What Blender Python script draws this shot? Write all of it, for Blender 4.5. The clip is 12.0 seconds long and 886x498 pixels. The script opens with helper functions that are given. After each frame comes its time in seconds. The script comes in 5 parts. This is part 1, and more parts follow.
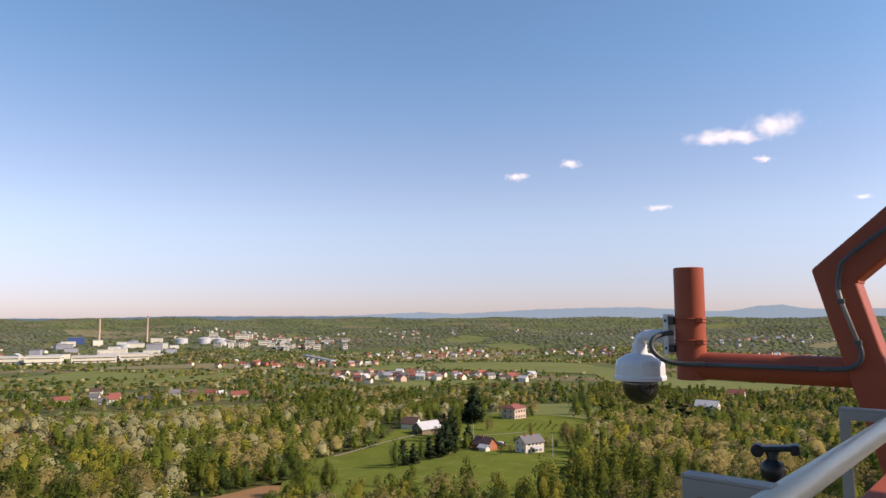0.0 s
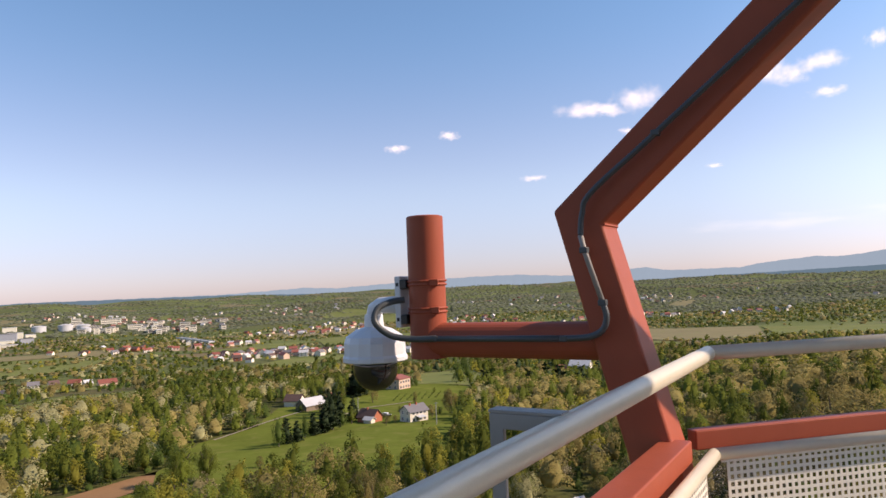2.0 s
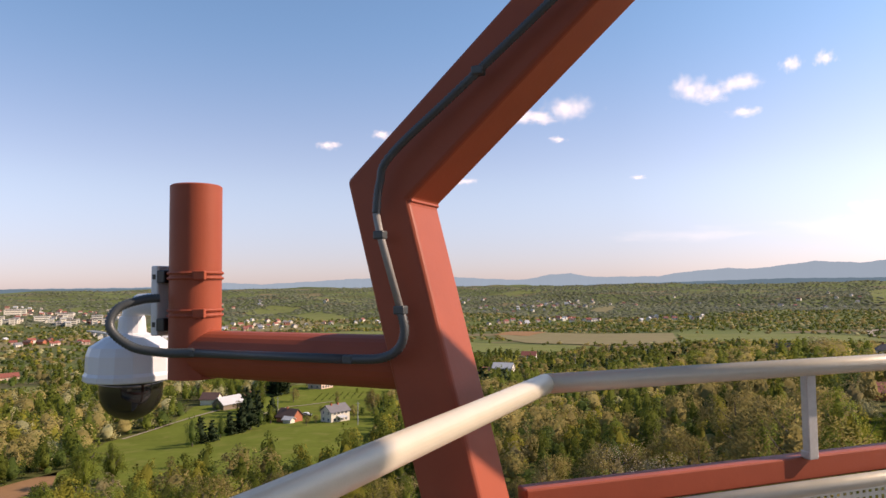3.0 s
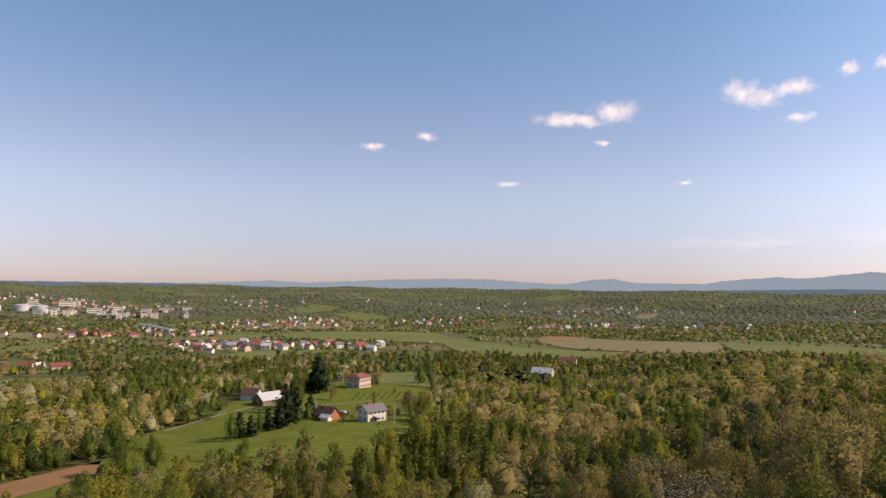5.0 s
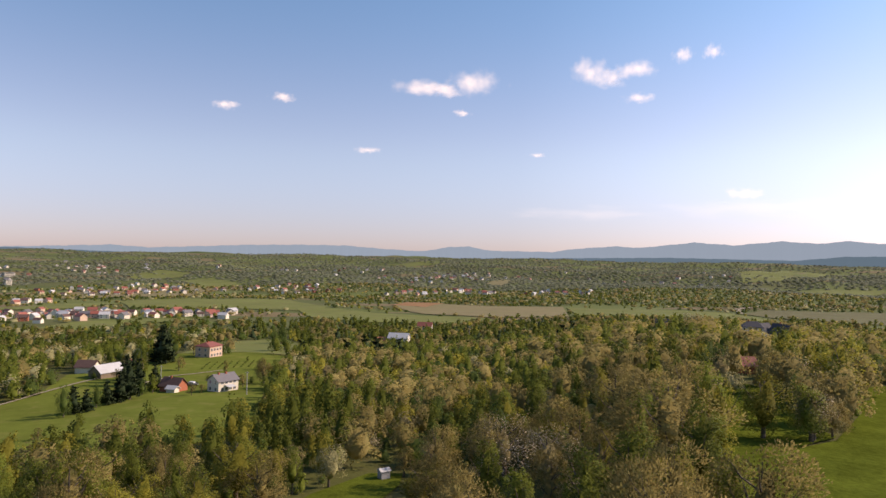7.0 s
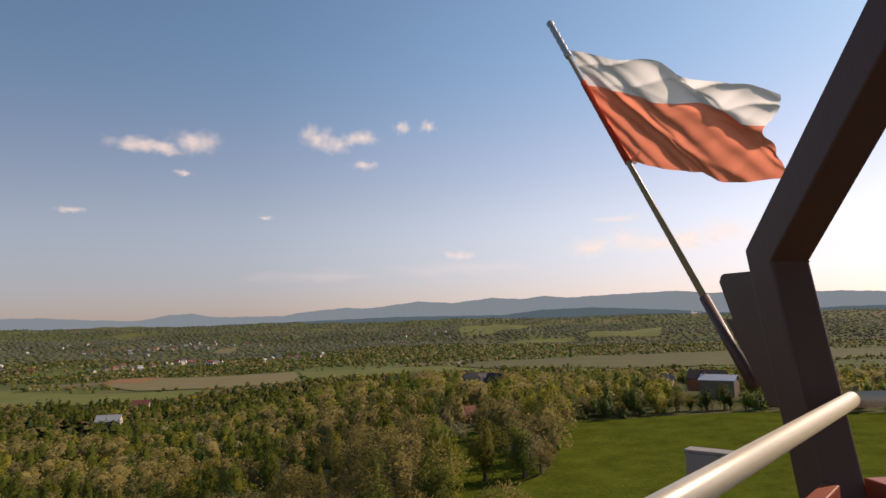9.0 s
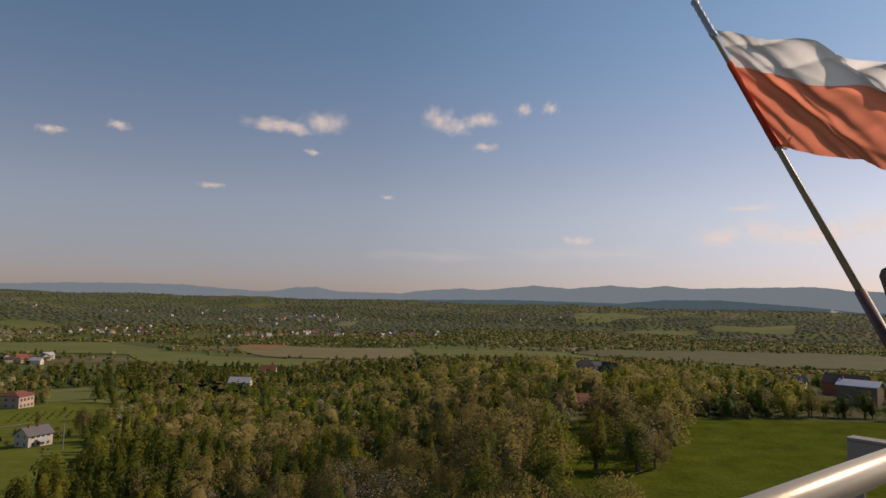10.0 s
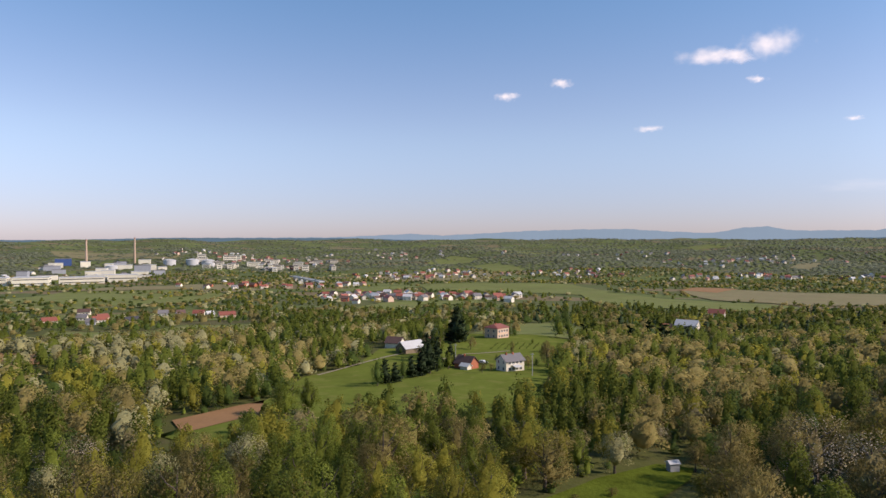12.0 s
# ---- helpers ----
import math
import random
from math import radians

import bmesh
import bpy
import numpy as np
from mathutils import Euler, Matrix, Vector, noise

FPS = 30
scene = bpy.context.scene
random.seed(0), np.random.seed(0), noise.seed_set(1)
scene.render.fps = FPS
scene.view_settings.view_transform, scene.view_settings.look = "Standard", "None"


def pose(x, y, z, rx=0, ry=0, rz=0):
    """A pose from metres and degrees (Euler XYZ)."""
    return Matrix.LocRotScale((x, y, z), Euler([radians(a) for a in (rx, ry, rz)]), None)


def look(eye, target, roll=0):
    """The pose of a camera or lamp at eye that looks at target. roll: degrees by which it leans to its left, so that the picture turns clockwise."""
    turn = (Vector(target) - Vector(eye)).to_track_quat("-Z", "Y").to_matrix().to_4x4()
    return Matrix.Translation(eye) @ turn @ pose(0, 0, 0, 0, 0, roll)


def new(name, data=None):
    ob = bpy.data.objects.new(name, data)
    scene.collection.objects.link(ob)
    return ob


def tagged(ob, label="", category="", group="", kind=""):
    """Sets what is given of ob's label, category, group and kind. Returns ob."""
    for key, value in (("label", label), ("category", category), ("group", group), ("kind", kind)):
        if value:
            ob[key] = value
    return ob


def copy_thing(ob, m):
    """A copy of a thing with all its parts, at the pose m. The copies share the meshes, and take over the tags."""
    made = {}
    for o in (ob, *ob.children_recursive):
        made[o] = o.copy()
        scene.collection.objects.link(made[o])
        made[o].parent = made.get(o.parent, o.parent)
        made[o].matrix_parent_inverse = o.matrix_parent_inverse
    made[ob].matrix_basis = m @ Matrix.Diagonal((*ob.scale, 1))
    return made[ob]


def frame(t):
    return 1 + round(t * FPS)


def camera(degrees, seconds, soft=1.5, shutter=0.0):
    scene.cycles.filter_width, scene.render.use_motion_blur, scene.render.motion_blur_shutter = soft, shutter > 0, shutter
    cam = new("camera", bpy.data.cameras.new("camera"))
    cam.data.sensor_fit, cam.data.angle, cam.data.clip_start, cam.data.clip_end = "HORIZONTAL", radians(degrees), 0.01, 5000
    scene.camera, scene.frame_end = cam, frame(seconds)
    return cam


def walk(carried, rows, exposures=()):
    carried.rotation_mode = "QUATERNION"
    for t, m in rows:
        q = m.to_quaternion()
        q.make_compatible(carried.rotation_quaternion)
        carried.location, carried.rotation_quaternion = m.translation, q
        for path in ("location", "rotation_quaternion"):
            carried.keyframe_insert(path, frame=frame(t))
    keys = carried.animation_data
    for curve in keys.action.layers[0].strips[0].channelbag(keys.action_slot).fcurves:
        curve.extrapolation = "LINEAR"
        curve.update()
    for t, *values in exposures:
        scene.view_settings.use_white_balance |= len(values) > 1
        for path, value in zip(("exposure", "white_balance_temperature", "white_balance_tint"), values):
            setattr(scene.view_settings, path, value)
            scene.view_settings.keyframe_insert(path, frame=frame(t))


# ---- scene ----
# seconds, eye (m), yaw, pitch, roll (degrees)
PATH = [
    (0.0, -0.447, -0.723, 30.035, 11.85, 5.83, 0.06),
    (0.5, -0.295, -0.493, 30.039, 7.39, 6.08, -1.64),
    (1.0, -0.197, -0.277, 30.027, 8.83, 4.67, 0.11),
    (1.5, 0.000, 0.002, 29.999, 8.84, 4.35, 2.63),
    (2.0, 0.282, 0.288, 29.997, 2.05, 3.30, 2.40),
    (2.5, 0.513, 0.659, 29.988, -2.18, 4.37, -3.18),
    (3.0, 0.738, 1.001, 29.979, -4.04, 3.19, 0.64),
    (3.5, 1.048, 1.358, 29.941, -4.91, 3.54, -1.65),
    (3.7, 1.148, 1.474, 29.931, -5.10, 2.57, -0.95),
    (5.3, 1.540, 2.475, 29.967, -0.24, 3.45, -0.85),
    (5.5, 1.650, 2.530, 29.967, -1.40, 2.24, -0.56),
    (6.0, 2.220, 2.660, 29.980, -3.43, -2.48, 1.10),
    (6.5, 2.255, 2.685, 29.960, -8.94, -2.70, 1.15),
    (7.0, 1.690, 2.510, 29.992, -12.53, 0.74, -1.16),
    (7.5, 1.154, 2.398, 29.996, -19.96, 3.22, 0.12),
    (7.7, 1.217, 2.410, 29.990, -23.06, 3.52, 0.33),
    (9.3, 1.433, 2.360, 30.018, -35.62, 6.10, 1.33),
    (9.5, 1.414, 2.363, 30.009, -35.02, 5.85, 0.40),
    (10.0, 1.291, 2.332, 29.992, -25.29, 4.51, -1.56),
    (10.5, 1.485, 2.420, 30.000, -11.16, 2.16, -0.66),
    (11.0, 1.650, 2.508, 30.000, -6.52, 1.19, -0.62),
    (11.5, 1.705, 2.530, 30.000, -1.02, 0.97, -1.40),
    (12.0, 1.705, 2.530, 29.989, 10.91, -0.79, 0.05),
]
cam = camera(66.4, 12.0, soft=1.5)
EXPOSURES = [(0.0, 0.17, 7600, 25), (2.5, 0.25, 7750, 27), (3.7, 0.15, 8350, 28), (5.4, -0.06, 7800, 27), (6.0, -0.08, 7500, 25), (6.5, 0.0, 8000, 28), (7.0, 0.07, 7900, 28), (7.6, -0.02, 8000, 27), (9.4, -0.67, 8700, 26), (10.0, -0.87, 8500, 26), (10.5, -0.75, 7900, 24), (11.1, -0.4, 7500, 23), (12.0, -0.03, 7100, 23)]
walk(cam, [(t, pose(x, y, z, 90 + p, r, w)) for t, x, y, z, w, p, r in PATH], EXPOSURES)

# ---- sky and sun ----
SUN_AZ, SUN_EL = 91.0, 34.0
world = bpy.data.worlds.new("sky")
scene.world = world
world.use_nodes = True
wn = world.node_tree
sky = wn.nodes.new("ShaderNodeTexSky")
sky.sky_type, sky.sun_disc = "NISHITA", False
sky.sun_elevation, sky.sun_rotation = radians(SUN_EL), radians(SUN_AZ)
sky.air_density, sky.dust_density, sky.ozone_density, sky.altitude = 1.0, 0.5, 3.2, 500
wn.nodes["Background"].inputs[1].default_value = 0.165
# valley haze greys the sky towards the horizon all round
wco = wn.nodes.new("ShaderNodeTexCoord")
wsep = wn.nodes.new("ShaderNodeSeparateXYZ")
wn.links.new(wco.outputs["Generated"], wsep.inputs[0])
wramp = wn.nodes.new("ShaderNodeValToRGB")
wramp.color_ramp.interpolation = "EASE"
we = wramp.color_ramp.elements
we[0].position, we[0].color = 0.0, (0.6, 0.61, 0.83, 1)
we[1].position, we[1].color = 0.4, (0.7, 0.98, 1.05, 1)
wmid = we.new(0.16)
wmid.color = (0.95, 0.93, 0.95, 1)
wn.links.new(wsep.outputs["Z"], wramp.inputs[0])
wmul = wn.nodes.new("ShaderNodeMix")
wmul.data_type, wmul.blend_type = "RGBA", "MULTIPLY"
wmul.inputs[0].default_value = 1.0
wn.links.new(sky.outputs[0], wmul.inputs[6])
wn.links.new(wramp.outputs[0], wmul.inputs[7])
# brighter and whiter towards the sun
wdot = wn.nodes.new("ShaderNodeVectorMath")
wdot.operation = "DOT_PRODUCT"
wdot.inputs[1].default_value = (math.sin(radians(SUN_AZ)), math.cos(radians(SUN_AZ)), 0)
wn.links.new(wco.outputs["Generated"], wdot.inputs[0])
wmap = wn.nodes.new("ShaderNodeMapRange")
wmap.inputs[1].default_value, wmap.inputs[2].default_value = 0.3, 1.0
wn.links.new(wdot.outputs["Value"], wmap.inputs[0])
wglow = wn.nodes.new("ShaderNodeMix")
wglow.data_type, wglow.blend_type = "RGBA", "MULTIPLY"
wglow.inputs[7].default_value = (1.42, 1.35, 1.3, 1)
wn.links.new(wmap.outputs[0], wglow.inputs[0])
wn.links.new(wmul.outputs[2], wglow.inputs[6])
wn.links.new(wglow.outputs[2], wn.nodes["Background"].inputs[0])
sun = new("sun", bpy.data.lights.new("sun", "SUN"))
sun.data.energy, sun.data.angle, sun.data.color = 5.0, radians(0.5), (1.0, 0.93, 0.82)
sun.matrix_world = look((0, 0, 60), (-math.sin(radians(SUN_AZ)), -math.cos(radians(SUN_AZ)), 60 - math.tan(radians(SUN_EL))))


# ---- materials ----
def material(name, col, rough=0.8, metal=0.0, vary=0.25, size=1.0, bump=0.0, bump_size=None, spots=0.0, spot_col=(0, 0, 0), per=0.0, island=0.0, through_light=0.0, spec=0.5):
    """Procedural surface: base colour varied by noise at two scales, optional stains, relief, per-object or per-piece tone."""
    m = bpy.data.materials.new(name)
    m.use_nodes = True
    t = m.node_tree
    N, L = t.nodes, t.links
    b = N["Principled BSDF"]
    b.inputs["Roughness"].default_value, b.inputs["Metallic"].default_value = rough, metal
    b.inputs["Specular IOR Level"].default_value = spec
    co = N.new("ShaderNodeTexCoord").outputs["Object"]

    def noise_tex(scale, detail=4):
        n = N.new("ShaderNodeTexNoise")
        n.inputs["Scale"].default_value, n.inputs["Detail"].default_value = scale, detail
        L.new(co, n.inputs["Vector"])
        return n.outputs["Fac"]

    def math_node(op, a, c, d=None):
        n = N.new("ShaderNodeMath")
        n.operation = op
        for i, v in enumerate((a, c, d)):
            if v is None:
                continue
            if isinstance(v, (int, float)):
                n.inputs[i].default_value = v
            else:
                L.new(v, n.inputs[i])
        return n.outputs[0]

    def mixed(fac, a, c, blend="MIX"):
        n = N.new("ShaderNodeMix")
        n.data_type, n.blend_type = "RGBA", blend
        for i, v in ((0, fac), (6, a), (7, c)):
            if isinstance(v, (int, float)):
                n.inputs[i].default_value = v
            elif isinstance(v, tuple):
                n.inputs[i].default_value = (*v, 1)
            else:
                L.new(v, n.inputs[i])
        return n.outputs[2]

    tone = math_node("ADD", math_node("MULTIPLY", noise_tex(1 / size), 1.2), math_node("MULTIPLY", noise_tex(7 / size), 0.8))
    value = math_node("MULTIPLY_ADD", math_node("SUBTRACT", tone, 1.0), vary * 1.6, 1.0)
    if per:
        value = math_node("MULTIPLY", value, math_node("MULTIPLY_ADD", N.new("ShaderNodeObjectInfo").outputs["Random"], per, 1 - per / 2))
    if island:
        value = math_node("MULTIPLY", value, math_node("MULTIPLY_ADD", N.new("ShaderNodeNewGeometry").outputs["Random Per Island"], island, 1 - island / 2))
    comb = N.new("ShaderNodeCombineColor")
    for i in range(3):
        L.new(value, comb.inputs[i])
    out = mixed(1.0, tuple(col), comb.outputs[0], "MULTIPLY")
    if spots:
        ramp = N.new("ShaderNodeMapRange")
        ramp.inputs[1].default_value, ramp.inputs[2].default_value = 0.52, 0.66
        L.new(noise_tex(2.3 / size, 6), ramp.inputs[0])
        out = mixed(math_node("MULTIPLY", ramp.outputs[0], spots), out, tuple(spot_col))
    L.new(out, b.inputs["Base Color"])
    if bump:
        bn = N.new("ShaderNodeBump")
        bn.inputs["Strength"].default_value, bn.inputs["Distance"].default_value = 0.6, bump
        L.new(noise_tex(1 / (bump_size or size / 8)), bn.inputs["Height"])
        L.new(bn.outputs[0], b.inputs["Normal"])
    if through_light:
        tr = N.new("ShaderNodeBsdfTranslucent")
        L.new(out, tr.inputs[0])
        mx = N.new("ShaderNodeMixShader")
        mx.inputs[0].default_value = through_light
        L.new(b.outputs[0], mx.inputs[1])
        L.new(tr.outputs[0], mx.inputs[2])
        L.new(mx.outputs[0], N["Material Output"].inputs[0])
    return m


RED = material("red oxide paint", (0.33, 0.075, 0.038), 0.5, vary=0.12, size=0.5, bump=0.0006, bump_size=0.012, spots=0.35, spot_col=(0.27, 0.06, 0.031), spec=0.22)
# the red paint again, with the backlit post's shade put into its colour
RED_SHADED = material("red oxide paint shaded", (0.11, 0.045, 0.03), 0.5, vary=0.12, size=0.4, bump=0.002, bump_size=0.01)
STEEL = material("brushed stainless steel", (0.62, 0.56, 0.43), 0.36, 0.15, vary=0.1, size=0.3, bump=0.0006, bump_size=0.004)
GALV = material("galvanised steel", (0.46, 0.45, 0.42), 0.5, 0.5, vary=0.2, size=0.08)
GREYPLATE = material("grey painted plate", (0.3, 0.28, 0.25), 0.5, vary=0.1, size=0.2)
CREAM = material("cream coated sheet", (0.72, 0.69, 0.58), 0.5, vary=0.1, size=0.3)
WHITEPL = material("white plastic", (0.62, 0.63, 0.64), 0.35, vary=0.05, size=0.2)
BLACKPL = material("black plastic", (0.012, 0.012, 0.013), 0.4, vary=0.1, size=0.05)
DOME = material("smoked dome", (0.015, 0.014, 0.013), 0.06, vary=0.02, spec=0.8)
PIPE = material("pale conduit pipe", (0.25, 0.24, 0.22), 0.55, vary=0.15, size=0.1)
CONDUIT = material("grey conduit", (0.05, 0.06, 0.063), 0.45, vary=0.15, size=0.1)
WOODPOLE = material("varnished wood pole", (0.36, 0.24, 0.1), 0.45, vary=0.25, size=0.15)
FLAGRED = material("red flag cloth", (1.0, 0.32, 0.21), 0.75, vary=0.1, size=0.4, bump=0.002, bump_size=0.01, through_light=0.92)
FLAGWHITE = material("white flag cloth", (0.92, 0.92, 0.92), 0.75, vary=0.06, size=0.4, bump=0.002, bump_size=0.01, through_light=0.75)
DECK = material("dark steel deck", (0.09, 0.085, 0.08), 0.6, vary=0.2, size=0.5, bump=0.003, bump_size=0.03)
BRIDGE = material("pale bridge concrete", (0.55, 0.53, 0.48), 0.85, vary=0.15, size=6.0)
CONCRETE = material("concrete", (0.36, 0.35, 0.33), 0.85, vary=0.2, size=1.0, bump=0.004)

BARK = material("bark", (0.1, 0.075, 0.055), 0.9, vary=0.3, size=0.6, bump=0.02)
LEAF = {
    "green": material("fresh green leaves", (0.165, 0.2, 0.032), 0.7, vary=0.3, size=5.0, bump=0.3, bump_size=0.6, per=0.75, island=0.25, through_light=0.45, spec=0.12),
    "yellow": material("yellow green leaves", (0.25, 0.235, 0.036), 0.7, vary=0.25, size=5.0, bump=0.3, bump_size=0.6, per=0.7, island=0.25, through_light=0.45, spec=0.12),
    "dark": material("deep green leaves", (0.085, 0.125, 0.025), 0.7, vary=0.3, size=5.0, bump=0.5, bump_size=0.8, per=0.75, island=0.3, through_light=0.45, spec=0.15),
    "brown": material("budding brown twigs", (0.3, 0.245, 0.088), 0.85, vary=0.35, size=5.0, bump=0.5, bump_size=0.5, per=0.5, island=0.35, through_light=0.45, spec=0.1, spots=0.7, spot_col=(0.2, 0.205, 0.055)),
    "bud": material("brown pink budding twigs", (0.28, 0.235, 0.11), 0.85, vary=0.35, size=4.0, bump=0.5, bump_size=0.5, per=0.3, island=0.3, through_light=0.45, spec=0.1, spots=0.6, spot_col=(0.25, 0.25, 0.08)),
    "blossom": material("pinkish white blossom", (0.47, 0.4, 0.29), 0.8, vary=0.35, size=2.0, bump=0.4, bump_size=0.5, per=0.3, island=0.6, through_light=0.2, spec=0.1, spots=0.5, spot_col=(0.22, 0.2, 0.08)),
    "willow": material("pale willow leaves", (0.32, 0.3, 0.14), 0.8, vary=0.25, size=5.0, bump=0.3, bump_size=0.6, per=0.3, island=0.3, through_light=0.2, spec=0.1),
    # distance haze is mixed into this green as a grey blue cast
    "hill": material("hazed hill woodland", (0.14, 0.157, 0.098), 0.85, vary=0.3, size=60.0, bump=1.0, bump_size=3.0, island=0.4, through_light=0.2, spec=0.1),
    "spruce": material("spruce needles", (0.03, 0.048, 0.02), 0.85, vary=0.3, size=4.0, per=0.45, island=0.3, spec=0.1),
}
PLASTER = material("pale plaster", (0.7, 0.63, 0.5), 0.85, vary=0.12, size=3, per=0.25)
PEACH = material("peach plaster", (0.6, 0.42, 0.3), 0.85, vary=0.1, size=3)
BRICK = material("red brick wall", (0.38, 0.12, 0.06), 0.85, vary=0.25, size=0.5)
GREYWALL = material("grey plaster", (0.3, 0.31, 0.33), 0.85, vary=0.15, size=3)
TIMBER = material("weathered boards", (0.2, 0.15, 0.1), 0.85, vary=0.3, size=0.6)
ROOFRED = material("red metal roof", (0.27, 0.085, 0.055), 0.5, vary=0.2, size=2, per=0.4)
ROOFBROWN = material("brown roof tiles", (0.1, 0.055, 0.042), 0.75, vary=0.3, size=1, per=0.3)
ROOFGREY = material("grey roof tiles", (0.15, 0.14, 0.14), 0.7, vary=0.2, size=1, per=0.3)
ROOFWHITE = material("bright sheet roof", (0.46, 0.46, 0.45), 0.7, vary=0.15, size=2)
ROOFDARK = material("dark roof", (0.05, 0.05, 0.055), 0.9, vary=0.2, size=2)
WINDOW = material("window glass", (0.03, 0.035, 0.04), 0.08, vary=0.05, spec=0.8)
ROOFBLUE = material("blue grey sheet roof", (0.4, 0.44, 0.5), 0.5, vary=0.15, size=2)
BLUE = material("blue cladding", (0.03, 0.07, 0.2), 0.6, vary=0.15, size=6)
INDUSTRY = material("pale industrial cladding", (0.66, 0.61, 0.48), 0.7, vary=0.12, size=12, per=0.3)
CHIMNEY = material("chimney brick", (0.52, 0.36, 0.26), 0.85, vary=0.15, size=8)
POOLBLUE = material("blue tarpaulin", (0.08, 0.28, 0.62), 0.45, vary=0.2, size=0.6)


def ground_material():
    m = material("meadow and woodland floor", (0.075, 0.08, 0.022), 0.95, vary=0.35, size=14.0, bump=0.25, bump_size=1.2, spots=0.55, spot_col=(0.085, 0.07, 0.035), spec=0.1)
    t = m.node_tree
    N, L = t.nodes, t.links
    b = N["Principled BSDF"]
    base = b.inputs["Base Color"].links[0].from_socket
    co = N.new("ShaderNodeTexCoord").outputs["Object"]
    vor = N.new("ShaderNodeTexVoronoi")
    vor.inputs["Scale"].default_value = 1 / 90
    mp = N.new("ShaderNodeMapping")
    mp.inputs["Rotation"].default_value, mp.inputs["Scale"].default_value = (0, 0, 0.5), (0.5, 1.6, 1)
    L.new(co, mp.inputs[0])
    L.new(mp.outputs[0], vor.inputs["Vector"])
    sep = N.new("ShaderNodeSeparateColor")
    L.new(vor.outputs["Color"], sep.inputs[0])
    ramp = N.new("ShaderNodeValToRGB")
    ramp.color_ramp.interpolation = "CONSTANT"
    el = ramp.color_ramp.elements
    el[0].position, el[0].color = 0.0, (0.09, 0.11, 0.036, 1)
    el[1].position, el[1].color = 0.35, (0.115, 0.14, 0.042, 1)
    for p, c in ((0.6, (0.1, 0.11, 0.04, 1)), (0.78, (0.17, 0.135, 0.07, 1)), (0.9, (0.13, 0.15, 0.05, 1))):
        e = el.new(p)
        e.color = c
    L.new(sep.outputs[0], ramp.inputs[0])
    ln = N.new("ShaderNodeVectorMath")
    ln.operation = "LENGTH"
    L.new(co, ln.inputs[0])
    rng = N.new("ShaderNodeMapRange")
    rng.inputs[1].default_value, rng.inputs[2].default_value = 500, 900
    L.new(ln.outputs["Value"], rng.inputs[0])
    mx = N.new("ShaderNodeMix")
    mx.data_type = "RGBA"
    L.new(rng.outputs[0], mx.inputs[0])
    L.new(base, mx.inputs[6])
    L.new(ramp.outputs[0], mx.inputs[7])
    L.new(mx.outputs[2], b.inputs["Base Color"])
    return m


GROUND = ground_material()
MEADOW = material("mown spring grass", (0.115, 0.142, 0.028), 0.9, vary=0.3, size=16, bump=0.12, bump_size=0.5, spots=0.35, spot_col=(0.2, 0.185, 0.06), spec=0.0)
LUSH = material("lush meadow grass", (0.078, 0.1, 0.014), 0.9, vary=0.6, size=7, bump=0.3, bump_size=0.7, spots=0.3, spot_col=(0.095, 0.125, 0.02), spec=0.0)
SOIL = material("bare soil", (0.27, 0.15, 0.07), 0.95, vary=0.2, size=10, bump=0.1, bump_size=0.6, spec=0.1)
STUBBLE = material("pale stubble field", (0.2, 0.17, 0.085), 0.95, vary=0.2, size=30, spots=0.4, spot_col=(0.16, 0.19, 0.06), spec=0.1)
PLOUGH = material("dry ploughed field", (0.12, 0.115, 0.052), 0.95, vary=0.25, size=40, spots=0.7, spot_col=(0.13, 0.14, 0.06), spec=0.1)
PASTURE = material("valley pasture", (0.14, 0.16, 0.045), 0.95, vary=0.3, size=40, spots=0.6, spot_col=(0.16, 0.145, 0.06), spec=0.1)
TRACK = material("gravel track", (0.3, 0.26, 0.19), 0.95, vary=0.2, size=3, spec=0.1)
WATER = material("river water", (0.06, 0.08, 0.1), 0.15, vary=0.1, size=5)


# ---- mesh helpers ----
def part(name, bm, mat, parent=None, label="", smooth=False):
    me = bpy.data.meshes.new(name)
    bmesh.ops.recalc_face_normals(bm, faces=bm.faces)
    bm.to_mesh(me)
    bm.free()
    me.materials.append(mat)
    if smooth:
        me.polygons.foreach_set("use_smooth", [True] * len(me.polygons))
    ob = new(name, me)
    ob.parent = parent
    if label:
        ob["label"] = label
    return ob


def empty(name, m, label, category, group="", kind=""):
    ob = new(name)
    ob.empty_display_size = 0.2
    ob.matrix_world = m
    return tagged(ob, label, category, group, kind)


def add_box(bm, lo, hi, m=Matrix(), bevel=0.0):
    lo, hi = Vector(lo), Vector(hi)
    made = bmesh.ops.create_cube(bm, size=1, matrix=m @ Matrix.Translation((lo + hi) / 2) @ Matrix.Diagonal((*(hi - lo), 1)))
    if bevel:
        edges = list({e for v in made["verts"] for e in v.link_edges})
        bmesh.ops.bevel(bm, geom=edges, offset=bevel, segments=2, affect="EDGES", profile=0.5)


